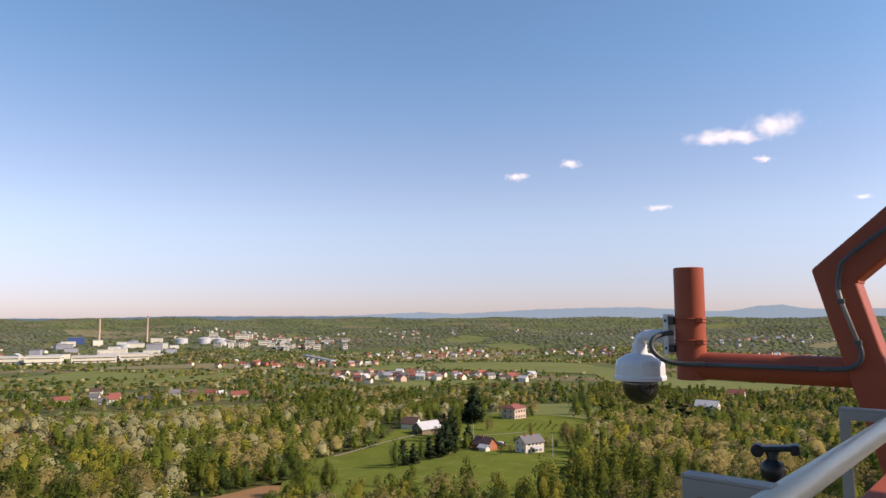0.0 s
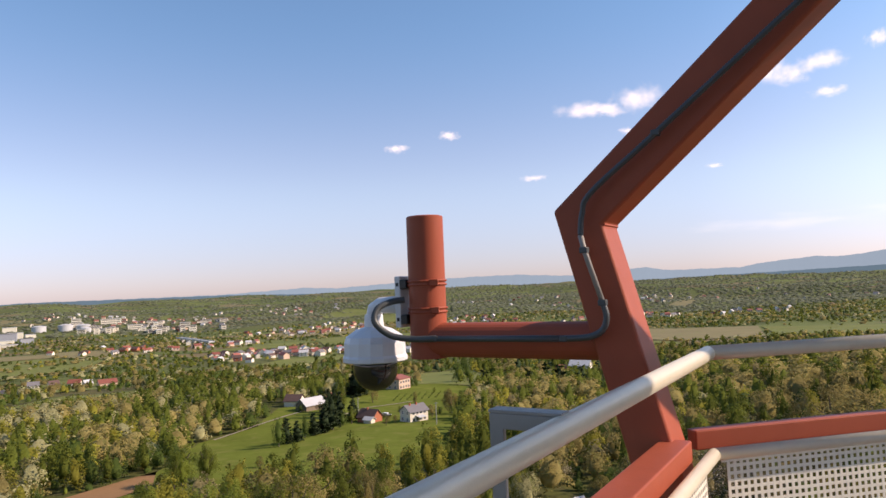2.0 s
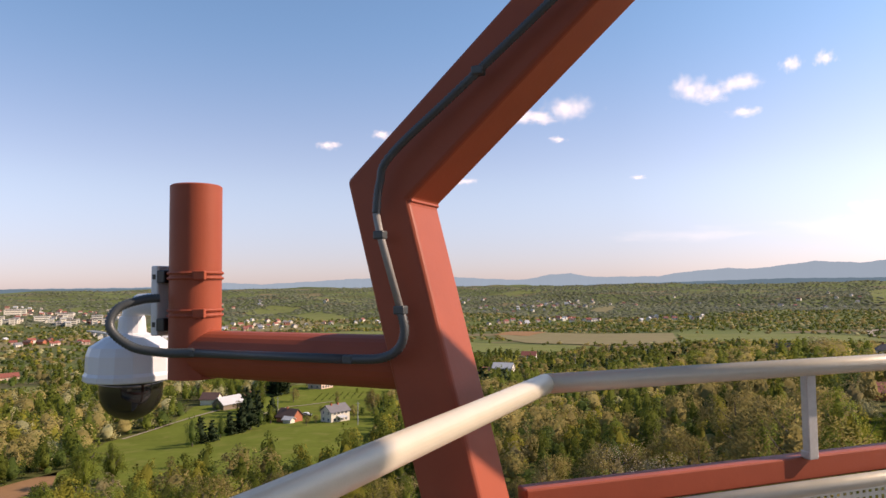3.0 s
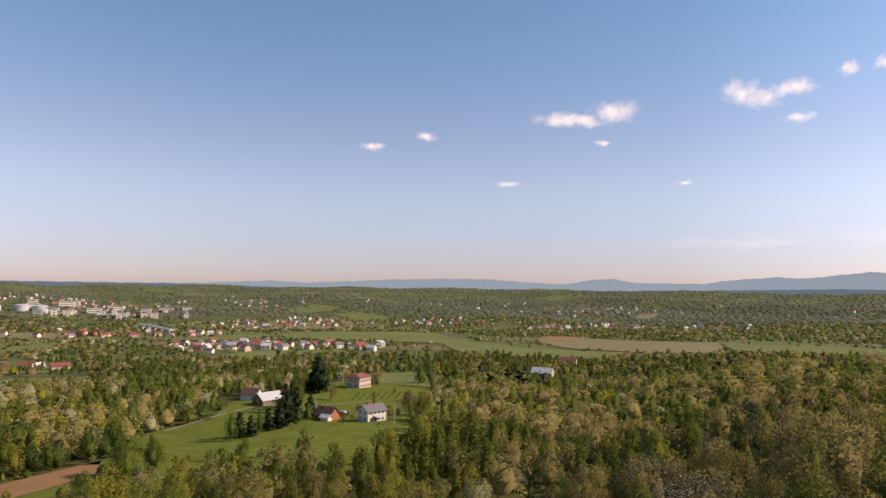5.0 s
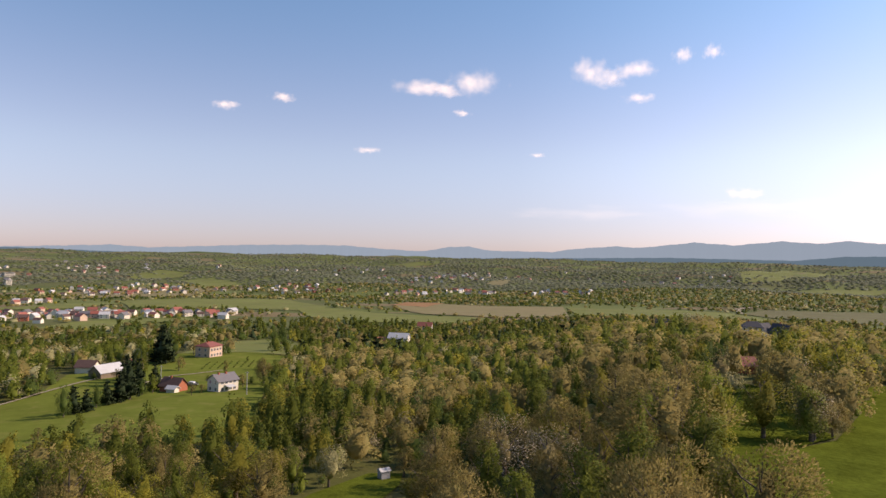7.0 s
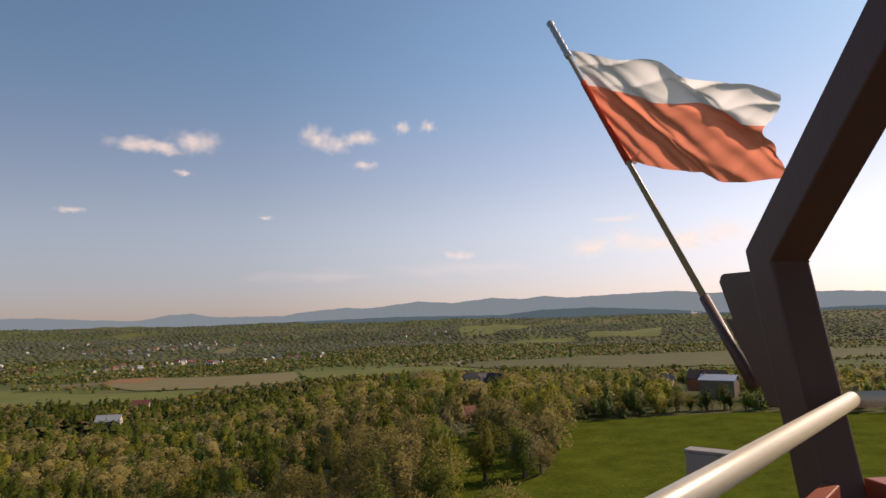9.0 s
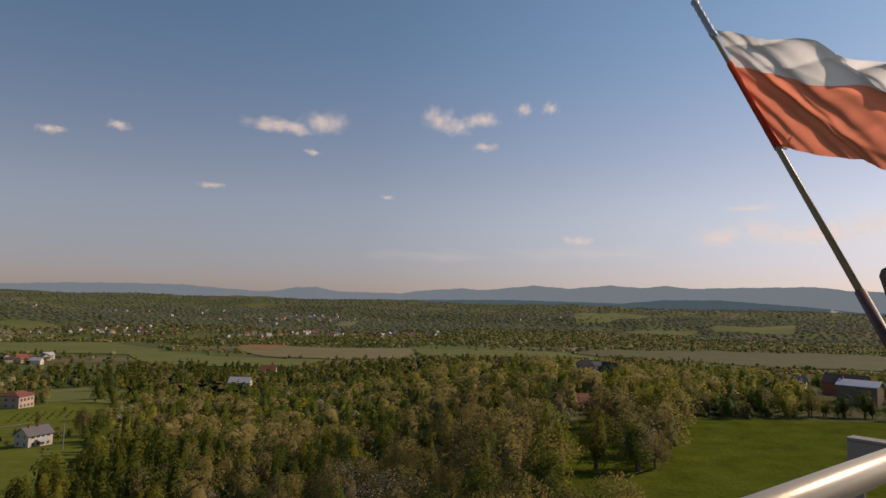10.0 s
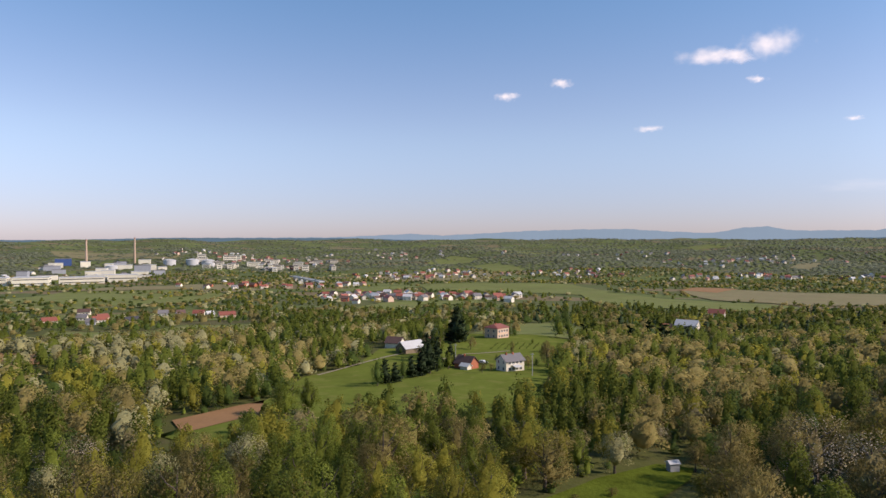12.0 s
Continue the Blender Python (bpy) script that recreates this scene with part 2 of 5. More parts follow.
def sweep(bm, pts, radius, sides=12, caps=True):
    """A round bar along the points; radius may be one number or one a point."""
    pts = [Vector(p) for p in pts]
    rad = radius if isinstance(radius, (list, tuple)) else [radius] * len(pts)
    rings = []
    side = None
    for i, p in enumerate(pts):
        d = (pts[min(i + 1, len(pts) - 1)] - pts[max(i - 1, 0)]).normalized()
        if side is None:
            side = d.orthogonal().normalized()
        side = (side - d * side.dot(d)).normalized()
        up = d.cross(side)
        k = 1.0
        if 0 < i < len(pts) - 1:
            k = 1 / max(0.6, math.cos((pts[i + 1] - p).angle(p - pts[i - 1]) / 2))
        rings.append([bm.verts.new(p + (side * math.cos(2 * math.pi * j / sides) + up * math.sin(2 * math.pi * j / sides)) * rad[i] * (k if i and i < len(pts) - 1 else 1)) for j in range(sides)])
    for a, b in zip(rings, rings[1:]):
        for j in range(sides):
            bm.faces.new((a[j], a[(j + 1) % sides], b[(j + 1) % sides], b[j]))
    if caps:
        bm.faces.new(rings[0][::-1])
        bm.faces.new(rings[-1])


def lathe(bm, profile, m=Matrix(), sides=24):
    """A body of revolution about z from (radius, z) pairs."""
    rings = [[bm.verts.new(m @ Vector((r * math.cos(2 * math.pi * j / sides), r * math.sin(2 * math.pi * j / sides), z))) for j in range(sides)] for r, z in profile]
    for a, b in zip(rings, rings[1:]):
        for j in range(sides):
            bm.faces.new((a[j], a[(j + 1) % sides], b[(j + 1) % sides], b[j]))
    bm.faces.new(rings[0][::-1])
    bm.faces.new(rings[-1])


def prism(bm, outline, across, m=Matrix(), bevel=0.0, segments=2):
    """Extrudes an outline of points by the vector across."""
    lo = [bm.verts.new(m @ Vector(p)) for p in outline]
    hi = [bm.verts.new(m @ (Vector(p) + Vector(across))) for p in outline]
    n = len(lo)
    faces = [bm.faces.new(lo[::-1]), bm.faces.new(hi)] + [bm.faces.new((lo[i], lo[(i + 1) % n], hi[(i + 1) % n], hi[i])) for i in range(n)]
    if bevel:
        bm.normal_update()
        bmesh.ops.recalc_face_normals(bm, faces=faces)
        edges = list({e for f in faces for e in f.edges})
        bmesh.ops.bevel(bm, geom=edges, offset=bevel, segments=segments, affect="EDGES", profile=0.5)


# ---- ground ----
def smooth(a, b, v):
    k = np.clip((v - a) / (b - a), 0, 1)
    return k * k * (3 - 2 * k)


def height(x, y):
    r, az = np.hypot(x, y), np.degrees(np.arctan2(x, y))
    lo = np.interp(r, [0, 30, 70, 120, 200, 280, 380, 500, 700, 950, 1500, 2000, 2600, 3300, 4900],
                   [0, -1, -7, -13, -20, -24, -26.5, -36, -47, -52, -57, -42, -14, 16, 25])
    hi = np.interp(r, [0, 200, 290, 400, 600, 1000, 1300, 1700, 2600, 3300, 4900],
                   [0, 0, -1, -9, -26, -44, -46, -40, -8, 18, 25])
    k = smooth(12, 34, az) * smooth(150, 120, az)
    far = smooth(1100, 2200, r)
    roll = 9 * np.sin(x / 210 + 1.3) * np.sin(y / 260 + .4) + 6 * np.sin(x / 97 + y / 140) + 2.5 * np.sin(x / 41 - y / 57 + 1)
    near = smooth(40, 300, r) * (.7 * np.sin(x / 17 + .5) * np.sin(y / 23) + .8 * np.sin(x / 61 - y / 44))
    return lo * (1 - k) + hi * k + far * roll + near


def ground():
    az = np.radians(np.concatenate([np.arange(-62, 86, 0.5), np.arange(86, 298, 3)]))
    rr = np.concatenate([[0.5], np.geomspace(3, 4900, 300)])
    R, A = np.meshgrid(rr, az, indexing="ij")
    X, Y = R * np.sin(A), R * np.cos(A)
    V = np.stack([X, Y, height(X, Y)], -1).reshape(-1, 3)
    n, k = len(az), len(rr)
    i, j = np.meshgrid(np.arange(k - 1), np.arange(n), indexing="ij")
    F = np.stack([i * n + j, (i + 1) * n + j, (i + 1) * n + (j + 1) % n, i * n + (j + 1) % n], -1).reshape(-1, 4)
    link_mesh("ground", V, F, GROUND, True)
    return tagged(bpy.data.objects["ground"], "rolling green spring hills and a wide valley with woods", "ground", kind="structure")


def link_mesh(name, V, F, mat, smooth=False, parent=None):
    me = bpy.data.meshes.new(name)
    V, F = np.asarray(V, np.float32), np.asarray(F, np.int32)
    me.vertices.add(len(V))
    me.vertices.foreach_set("co", V.ravel())
    k = F.shape[1]
    me.loops.add(F.size)
    me.loops.foreach_set("vertex_index", F.ravel())
    me.polygons.add(len(F))
    me.polygons.foreach_set("loop_start", np.arange(0, F.size, k, dtype=np.int32))
    if smooth:
        me.polygons.foreach_set("use_smooth", np.ones(len(F), bool))
    me.update(calc_edges=True)
    me.materials.append(mat)
    ob = new(name, me)
    ob.parent = parent
    return ob


ground()


def field(name, outline, mat, label, category, lift=0.15, cell=12.0):
    """A patch of land with its own cover, draped over the ground."""
    bm = bmesh.new()
    bm.faces.new([bm.verts.new((x, y, 0)) for x, y in outline])
    xs, ys = [p[0] for p in outline], [p[1] for p in outline]
    for axis, lo, hi in ((0, min(xs), max(xs)), (1, min(ys), max(ys))):
        no = Vector((1, 0, 0)) if axis == 0 else Vector((0, 1, 0))
        for v in np.arange(lo + cell, hi, cell):
            bmesh.ops.bisect_plane(bm, geom=bm.verts[:] + bm.edges[:] + bm.faces[:], plane_co=no * float(v), plane_no=no)
    bmesh.ops.triangulate(bm, faces=bm.faces)
    co = np.array([v.co[:] for v in bm.verts])
    for v, z in zip(bm.verts, height(co[:, 0], co[:, 1])):
        v.co.z = z + lift
    ob = part(name, bm, mat, smooth=True)
    return tagged(ob, label, category, kind="structure")


OPEN = {
    "meadow": [(-97, 150), (-92, 195), (-104, 257), (-90, 290), (-73, 285), (-60, 264), (-38, 262), (-13, 246), (-4, 228), (-8, 198), (-25, 180), (-44, 170), (-54, 158), (-62, 146), (-78, 138)],
    "soil": [(-105, 168), (-92, 152), (-84, 177), (-93, 199)],
    "yard": [(-92, 290), (-62, 258), (-10, 236), (-4, 300), (4, 400), (-20, 430), (-62, 425), (-72, 350), (-94, 330)],
    "upper_field": [(-62, 425), (-50, 552), (-6, 609), (20, 460), (2, 410), (-25, 430)],
    "garden": [(-13, 101), (-5, 109), (6, 129), (18, 143), (25, 142), (23, 133), (15, 117), (10, 100), (4, 92)],
    "lush": [(44, 46), (54, 78), (67, 93), (93, 101), (114, 118), (146, 148), (172, 132), (199, 115), (222, 92), (290, 20), (200, -60), (60, -20), (30, 10)],
    "lane": [(66, 92), (72, 101), (78, 112), (88, 130), (100, 147), (114, 152), (113, 138), (104, 126), (97, 113), (95, 103), (80, 97)],
    "left_field": [(-358, 401), (-395, 456), (-310, 456), (-311, 509), (-250, 523), (-229, 457), (-250, 391), (-216, 338), (-329, 383)],
    "left_soil": [(-287, 300), (-252, 290), (-228, 264), (-250, 250)],
    "west_pasture": [(-760, 740), (-800, 955), (-656, 1034), (-518, 952), (-483, 889), (-499, 719), (-580, 671), (-656, 660)],
    "west_strip": [(-850, 960), (-800, 1080), (-640, 1160), (-500, 1060), (-520, 975), (-650, 1050), (-790, 970)],
    "hamlet_lawn": [(-520, 520), (-540, 600), (-440, 660), (-330, 650), (-300, 600), (-330, 560), (-420, 530)],
    "near_strip": [(-262, 733), (-225, 830), (-134, 895), (-110, 860), (-167, 780), (-213, 703)],
    "valley_pasture": [(-288, 1256), (-180, 1335), (-3, 1301), (59, 1108), (38, 998), (-101, 1080), (-231, 1075)],
    "village_fields": [(-455, 1470), (-231, 1710), (-151, 1628), (-189, 1406), (-386, 1285)],
    "hill_green": [(-482, 2176), (-411, 2307), (-298, 2203), (-315, 2069), (-439, 2066)],
    "hill_slope": [(-299, 1966), (-222, 2023), (-122, 1787), (-200, 1693)],
    "stubble": [(170, 1132), (220, 1246), (338, 1151), (440, 1053), (372, 866), (261, 889), (184, 961)],
    "pale_soil": [(166, 1140), (214, 1262), (275, 1214), (222, 1120)],
    "meadow_side": [(6, 1074), (73, 1053), (178, 926), (261, 867), (255, 830), (175, 790), (87, 802), (33, 855)],
    "east_green": [(380, 830), (440, 1040), (640, 900), (600, 700), (470, 740)],
    "far_strip": [(398, 2894), (535, 2812), (584, 2746), (452, 2692)],
    "slope_strip": [(550, 1900), (791, 2310), (779, 2219), (574, 1802)],
    "plough": [(649, 880), (756, 963), (1123, 856), (1300, 690), (1429, 560), (1400, 430), (1180, 504), (891, 560), (681, 728)],
    "east_slope": [(1524, 2096), (1922, 2368), (2049, 2151), (1353, 1668), (1225, 1659)],
    "east_meadow": [(1539, 1451), (2008, 1525), (1621, 1232), (1480, 1377)],
    "east_strip": [(1265, 1492), (1481, 1434), (1447, 1402), (1162, 1332)],
    "town_edge": [(-1799, 2074), (-1707, 2157), (-1157, 1880), (-1151, 1784), (-1543, 1802)],
    "north_strip": [(-60, 2240), (40, 2420), (170, 2390), (60, 2210)],
    "north_field": [(-250, 2500), (-160, 2600), (20, 2560), (-60, 2450)],
    "valley_strip": [(-420, 1010), (-330, 1180), (-250, 1190), (-300, 1040)],
}
field("meadow", OPEN["meadow"], MEADOW, "sloping green meadow beside the farmhouses", "meadow", 0.25)
field("soil_field", OPEN["soil"], SOIL, "small bare brown field strip beside the meadow", "field", 0.4)
field("upper_field", OPEN["upper_field"], PASTURE, "dull green field behind the red roofed house", "field", 0.3)
field("yard", OPEN["yard"], MEADOW, "bright green farmyard lawn around the houses", "lawn", 0.22)
field("garden", OPEN["garden"], LUSH, "small green garden clearing among trees", "lawn", 0.3, 8)
field("lush_meadow", OPEN["lush"], LUSH, "lush flat green meadow below the tower", "meadow", 0.25)
field("grass_lane", OPEN["lane"], LUSH, "grassy lane between flowering bushes", "lane", 0.3, 8)
for key, mat, label, cell in (
        ("left_field", PASTURE, "green valley field in front of houses", 20), ("left_soil", SOIL, "brown ploughed valley field beside woods", 20),
        ("west_pasture", PASTURE, "broad green valley pasture with hedges", 40), ("west_strip", STUBBLE, "pale dry strip field on the valley floor", 40),
        ("hamlet_lawn", PASTURE, "green land around the hamlet houses", 20), ("near_strip", PASTURE, "green field strip below the village", 30),
        ("valley_pasture", PASTURE, "long green pasture behind the village", 40), ("village_fields", STUBBLE, "pale fields below the upper village", 40),
        ("hill_green", PASTURE, "bright green field on the hill", 50), ("hill_slope", PASTURE, "green sloping field beside the village", 50),
        ("stubble", STUBBLE, "pale brown stubble field with green strips", 40), ("meadow_side", PASTURE, "green pasture beside the stubble field", 40),
        ("east_green", PASTURE, "green strip field behind the woods", 40), ("far_strip", PASTURE, "light green field on the far hill", 60),
        ("slope_strip", STUBBLE, "pale strip field on the wooded slope", 60), ("plough", PLOUGH, "wide dry brown ploughed field on the plain", 40),
        ("east_slope", PASTURE, "green terraced slope on the far hills", 80), ("east_meadow", PASTURE, "bright green meadow on the far hills", 60),
        ("east_strip", PASTURE, "narrow green strip above the wood belt", 60), ("town_edge", STUBBLE, "pale fields beyond the works", 80),
        ("north_strip", STUBBLE, "pale field strip on the hillside", 50), ("north_field", PASTURE, "green field on the hillside", 50),
        ("valley_strip", PASTURE, "green field beside the bridge", 40)):
    field("ploughed_field" if mat is PLOUGH else "soil_field" if mat is SOIL else "stubble_field" if mat is STUBBLE else "pasture", OPEN[key], mat, label, "field", 0.4 if cell < 30 else 0.9, cell)
field("soil_field", OPEN["pale_soil"], SOIL, "bare reddish corner of the stubble field", "field", 1.3, 40)


def strip(name, pts, width, mat, label, category, lift=0.35):
    """A narrow way along the points."""
    fine = []
    for a, b in zip(pts, pts[1:]):
        n = max(1, int(math.dist(a, b) / 6))
        fine += [(a[0] + (b[0] - a[0]) * i / n, a[1] + (b[1] - a[1]) * i / n) for i in range(n)]
    fine.append(pts[-1])
    V = []
    for i, p in enumerate(fine):
        a, b = fine[max(0, i - 1)], fine[min(len(fine) - 1, i + 1)]
        d = Vector((b[0] - a[0], b[1] - a[1])).normalized()
        for s in (-1, 1):
            x, y = p[0] - d.y * width / 2 * s, p[1] + d.x * width / 2 * s
            V.append((x, y, float(height(x, y)) + lift))
    F = [(2 * i, 2 * i + 1, 2 * i + 3, 2 * i + 2) for i in range(len(fine) - 1)]
    return tagged(link_mesh(name, V, F, mat, True), label, category, kind="structure")


strip("track", [(-100, 262), (-92, 288), (-84, 308), (-76, 326)], 1.2, TRACK, "pale gravel farm track along the meadow edge", "track", 0.5)
strip("track", [(-62, 300), (-50, 330), (-30, 345)], 1.1, TRACK, "narrow gravel path between the farmhouses", "track", 0.5)
strip("road", [(-700, 700), (-560, 720), (-420, 800), (-330, 900)], 6.0, TRACK, "pale valley road", "road", 1.0)
strip("road", [(646, 880), (700, 960), (800, 1040)], 7.0, TRACK, "pale field road", "road", 1.2)
tagged(link_mesh("river", [(x, y, float(height(x, y)) + 0.6) for x, y in ((-180, 262), (-168, 264), (-176, 305), (-188, 300))], [(0, 1, 2, 3)], WATER), "short stretch of pale river between trees", "river", kind="structure")


# ---- the lookout tower ----
def spot(x, y, z):
    """A place near the eye's first stand: the platform's own measure, 1.1 m to the unit, 30 m up."""
    return Vector((1.1 * x, 1.1 * y, 30 + 1.1 * z))


def way(az):
    return Vector((math.sin(radians(az)), math.cos(radians(az)), 0))


SIDE_A, SIDE_B = 29.97, 74.97          # headings of the two rails that meet at the near corner
CORNER = spot(1.016, 2.47, -0.246)     # top rail's corner beside the first post
CORNER2 = spot(3.422, 3.116, -0.246)
RAIL_Z, MID_Z, BAR_Z = CORNER.z, 30 - 1.1 * 0.565, 30 - 1.1 * 0.5
FLOOR_Z = RAIL_Z - 1.12
LONG, SHORT = 4.6, (CORNER2 - CORNER).length

# the platform's eight corners, clockwise from the one beside the first post
corners = [CORNER.copy()]
for i in range(7):
    corners.append(corners[-1] + way(SIDE_B + 45 * i) * (SHORT if i % 2 == 0 else LONG))
centre = sum(corners, Vector()) / 8

tower = empty("lookout_tower", Matrix.Translation((centre.x, centre.y, 0)), "red steel lookout tower with an eight sided platform", "tower")


def under(ob, parent):
    """Hangs a part that was built in world measure under its thing."""
    ob.parent = parent
    ob.matrix_parent_inverse = parent.matrix_world.inverted()
    return ob


def wpart(name, bm, mat, parent, label="", smooth=False):
    return under(part(name, bm, mat, None, label, smooth), parent)


bpy.context.view_layer.update()
bm = bmesh.new()
prism(bm, [Vector((c.x, c.y, FLOOR_Z - 0.12)) + (c - centre).normalized() * 0.22 * Vector((1, 1, 0)).length for c in corners], (0, 0, 0.1))
wpart("platform_floor", bm, DECK, tower)
bm = bmesh.new()
lathe(bm, [(1.6, 0), (1.6, FLOOR_Z - 0.12)], Matrix.Translation((centre.x, centre.y, 0)), 16)
wpart("stair_shaft", bm, CONCRETE, tower)


def post(knee_out, out_az, along_az, mat, up_len=3.4, down_len=3.0, depth=0.153):
    """A square steel post that leans out, then bends in towards the roof. knee_out: the outer corner of its bend on the side that along_az leaves."""
    o, up, al = way(out_az), Vector((0, 0, 1)), way(along_az) * depth
    q = lambda r, z: knee_out + o * r + up * z
    low, high = (-0.254, -0.967), (-0.758, 0.652)
    ki = (-0.185, -0.063)
    pts = [q(low[0] * down_len, low[1] * down_len), q(0, 0), q(high[0] * up_len, high[1] * up_len), q(ki[0] + high[0] * up_len, ki[1] + high[1] * up_len), q(*ki), q(ki[0] + low[0] * down_len, ki[1] + low[1] * down_len)]
    bm = bmesh.new()
    prism(bm, pts, al, bevel=0.013, segments=3)
    # weld seam across the bend
    sweep(bm, [q(ki[0] - 0.002, ki[1]) + al * 0.05, q(ki[0] - 0.002, ki[1]) + al * 0.95], 0.006, 6)
    return wpart("post", bm, mat, tower)


KNEE = spot(0.555, 2.547, 0.239)
OUT_A, OUT_C = SIDE_A - 90, SIDE_A
KNEE2 = spot(3.605, 3.527, 0.239)
post(KNEE, OUT_A, SIDE_A, RED, depth=0.174)
post(KNEE2, OUT_C, SIDE_A + 90, RED_SHADED)
# the other posts of the frame, by the platform's symmetry
for i in range(1, 4):
    turn = Matrix.Translation(centre) @ Matrix.Rotation(-math.pi / 2 * i, 4, "Z") @ Matrix.Translation(-centre)
    post(turn @ KNEE, OUT_A + 90 * i, SIDE_A + 90 * i, RED)
    if i < 3:
        post(turn @ KNEE2, OUT_C + 90 * i, SIDE_A + 90 + 90 * i, RED)
post(Matrix.Translation(centre) @ Matrix.Rotation(math.pi / 2, 4, "Z") @ Matrix.Translation(-centre) @ KNEE2, OUT_C - 90, SIDE_A, RED)

# unseen flat roof added on the inclined beams; wide eaves shade the rail
bm = bmesh.new()
eave = [centre + way(az) * 4.92 for az in (SIDE_A - 45, SIDE_A + 45, SIDE_A + 135, SIDE_A + 225)]
prism(bm, [Vector((p.x, p.y, 32.5)) for p in eave], (0, 0, 0.14), bevel=0.02)
wpart("roof", bm, RED_SHADED, tower)

# bracket arm of round pipe with an upright stub
o = way(OUT_A)
stub = spot(0.1, 2.9, 0)
arm_z = 30 - 1.1 * 0.2
arm_in = Vector((stub.x, stub.y, arm_z)) - o * 0.82
bm = bmesh.new()
sweep(bm, [Vector((stub.x, stub.y, arm_z)), arm_in], 0.072, 28)
wpart("pipe_arm", bm, RED, tower, smooth=False)
bm = bmesh.new()
lathe(bm, [(0.079, 0), (0.079, 0.6), (0.074, 0.604), (0.07, 0.596)], Matrix.Translation((stub.x, stub.y, arm_z - 0.076)), 96)
wpart("pipe_stub", bm, RED, tower)
for z in (0.02, -0.085):
    bm = bmesh.new()
    for dz in (0.008, -0.008):
        ring = [Vector((stub.x, stub.y, 30 + 1.1 * z + dz)) + Vector((math.cos(a), math.sin(a), 0)) * 0.081 for a in np.linspace(0, 2 * math.pi, 25)]
        sweep(bm, ring, 0.005, 6, False)
    face = Vector((stub.x, stub.y, 30 + 1.1 * z)) - o * 0.068 - way(SIDE_A) * 0.05
    add_box(bm, (-0.018, -0.012, -0.014), (0.018, 0.012, 0.014), Matrix.Translation(face), 0.003)
    wpart("strap_clamp", bm, RED, tower)

# red bars outside the rails
def bar(a, b, az, inner=0.045, outer=0.145, name="rail_bar"):
    n = way(az - 90)
    bm = bmesh.new()
    for_outline = [a + n * inner, a + n * outer, a + n * outer - Vector((0, 0, 0.07)), a + n * inner - Vector((0, 0, 0.07))]
    prism(bm, for_outline, b - a, bevel=0.005)
    return wpart(name, bm, RED, tower)


level = lambda p, z: Vector((p.x, p.y, z))
for i in range(8):
    a, b = corners[i], corners[(i + 1) % 8]
    az = SIDE_B + 45 * i
    d = way(az)
    gap = 0.12
    end = 0.13 if i == 7 else gap
    if i % 2 == 0:
        bar(level(a, BAR_Z) - d * 0.03, level(b, BAR_Z) + d * 0.03, az, 0.06, 0.115)
    else:
        bar(level(a, BAR_Z) + d * gap, level(b, BAR_Z) - d * end, az)

# ---- railing ----
railing = empty("railing", Matrix.Translation((centre.x, centre.y, FLOOR_Z)), "brushed stainless steel tube railing round the platform", "railing")
bpy.context.view_layer.update()
for i in range(8):
    a, b = corners[i], corners[(i + 1) % 8]
    az = SIDE_B + 45 * i
    n, d = way(az - 90), way(az)
    for nm, z, r in (("top_rail", RAIL_Z, 0.0255), ("middle_rail", MID_Z, 0.0215)):
        bm = bmesh.new()
        sweep(bm, [level(a, z), level(b, z)], r, 24)
        wpart(nm, bm, STEEL, railing, smooth=True)
        bm = bmesh.new()
        bmesh.ops.create_uvsphere(bm, u_segments=20, v_segments=12, radius=r * 1.005, matrix=Matrix.Translation(level(a, z)))
        wpart("elbow", bm, STEEL, railing, smooth=True)
    length = (b - a).length
    spots = [0.92] if i % 2 == 0 else [0.5, 2.1]
    for s in spots:
        p = a + d * s + n * 0.05
        bm = bmesh.new()
        add_box(bm, (-0.013, -0.018, BAR_Z - 0.005), (0.013, 0.018, RAIL_Z - 0.004), Matrix.Translation((p.x, p.y, 0)) @ Matrix.Rotation(-radians(az), 4, "Z"), 0.003)
        add_box(bm, (-0.016, -0.02, BAR_Z - 0.002), (0.016, 0.02, BAR_Z + 0.02), Matrix.Translation((p.x + n.x * 0.004, p.y + n.y * 0.004, 0)) @ Matrix.Rotation(-radians(az), 4, "Z"), 0.003)
        wpart("stanchion", bm, GALV, railing)
    # perforated infill sheet: a lattice with square holes
    bm = bmesh.new()
    pitch, web, top, low = 0.026, 0.011, MID_Z - 0.035, MID_Z - 0.42
    m = Matrix.Translation(level(a, 0) + n * 0.02) @ Matrix.Rotation(radians(90 - az), 4, "Z")
    k = int((length - 0.12) / pitch)
    for row in range(int((top - low) / pitch) + 1):
        z = low + row * pitch
        add_box(bm, (0.06, -0.001, z), (0.06 + k * pitch, 0.001, z + web), m)
    if i in (0, 7):
        for c in range(k + 1):
            x = 0.06 + c * pitch
            add_box(bm, (x, -0.0014, low), (x + web, 0.0014, top + web), m)
    else:
        add_box(bm, (0.06, -0.001, low), (0.06 + k * pitch, 0.001, top), m)
    for z0, z1 in ((top, top + 0.03), (low - 0.03, low)):
        add_box(bm, (0.04, -0.004, z0), (0.06 + k * pitch + 0.02, 0.004, z1), m)
    wpart("perforated_sheet", bm, CREAM, railing, "cream perforated metal sheet")

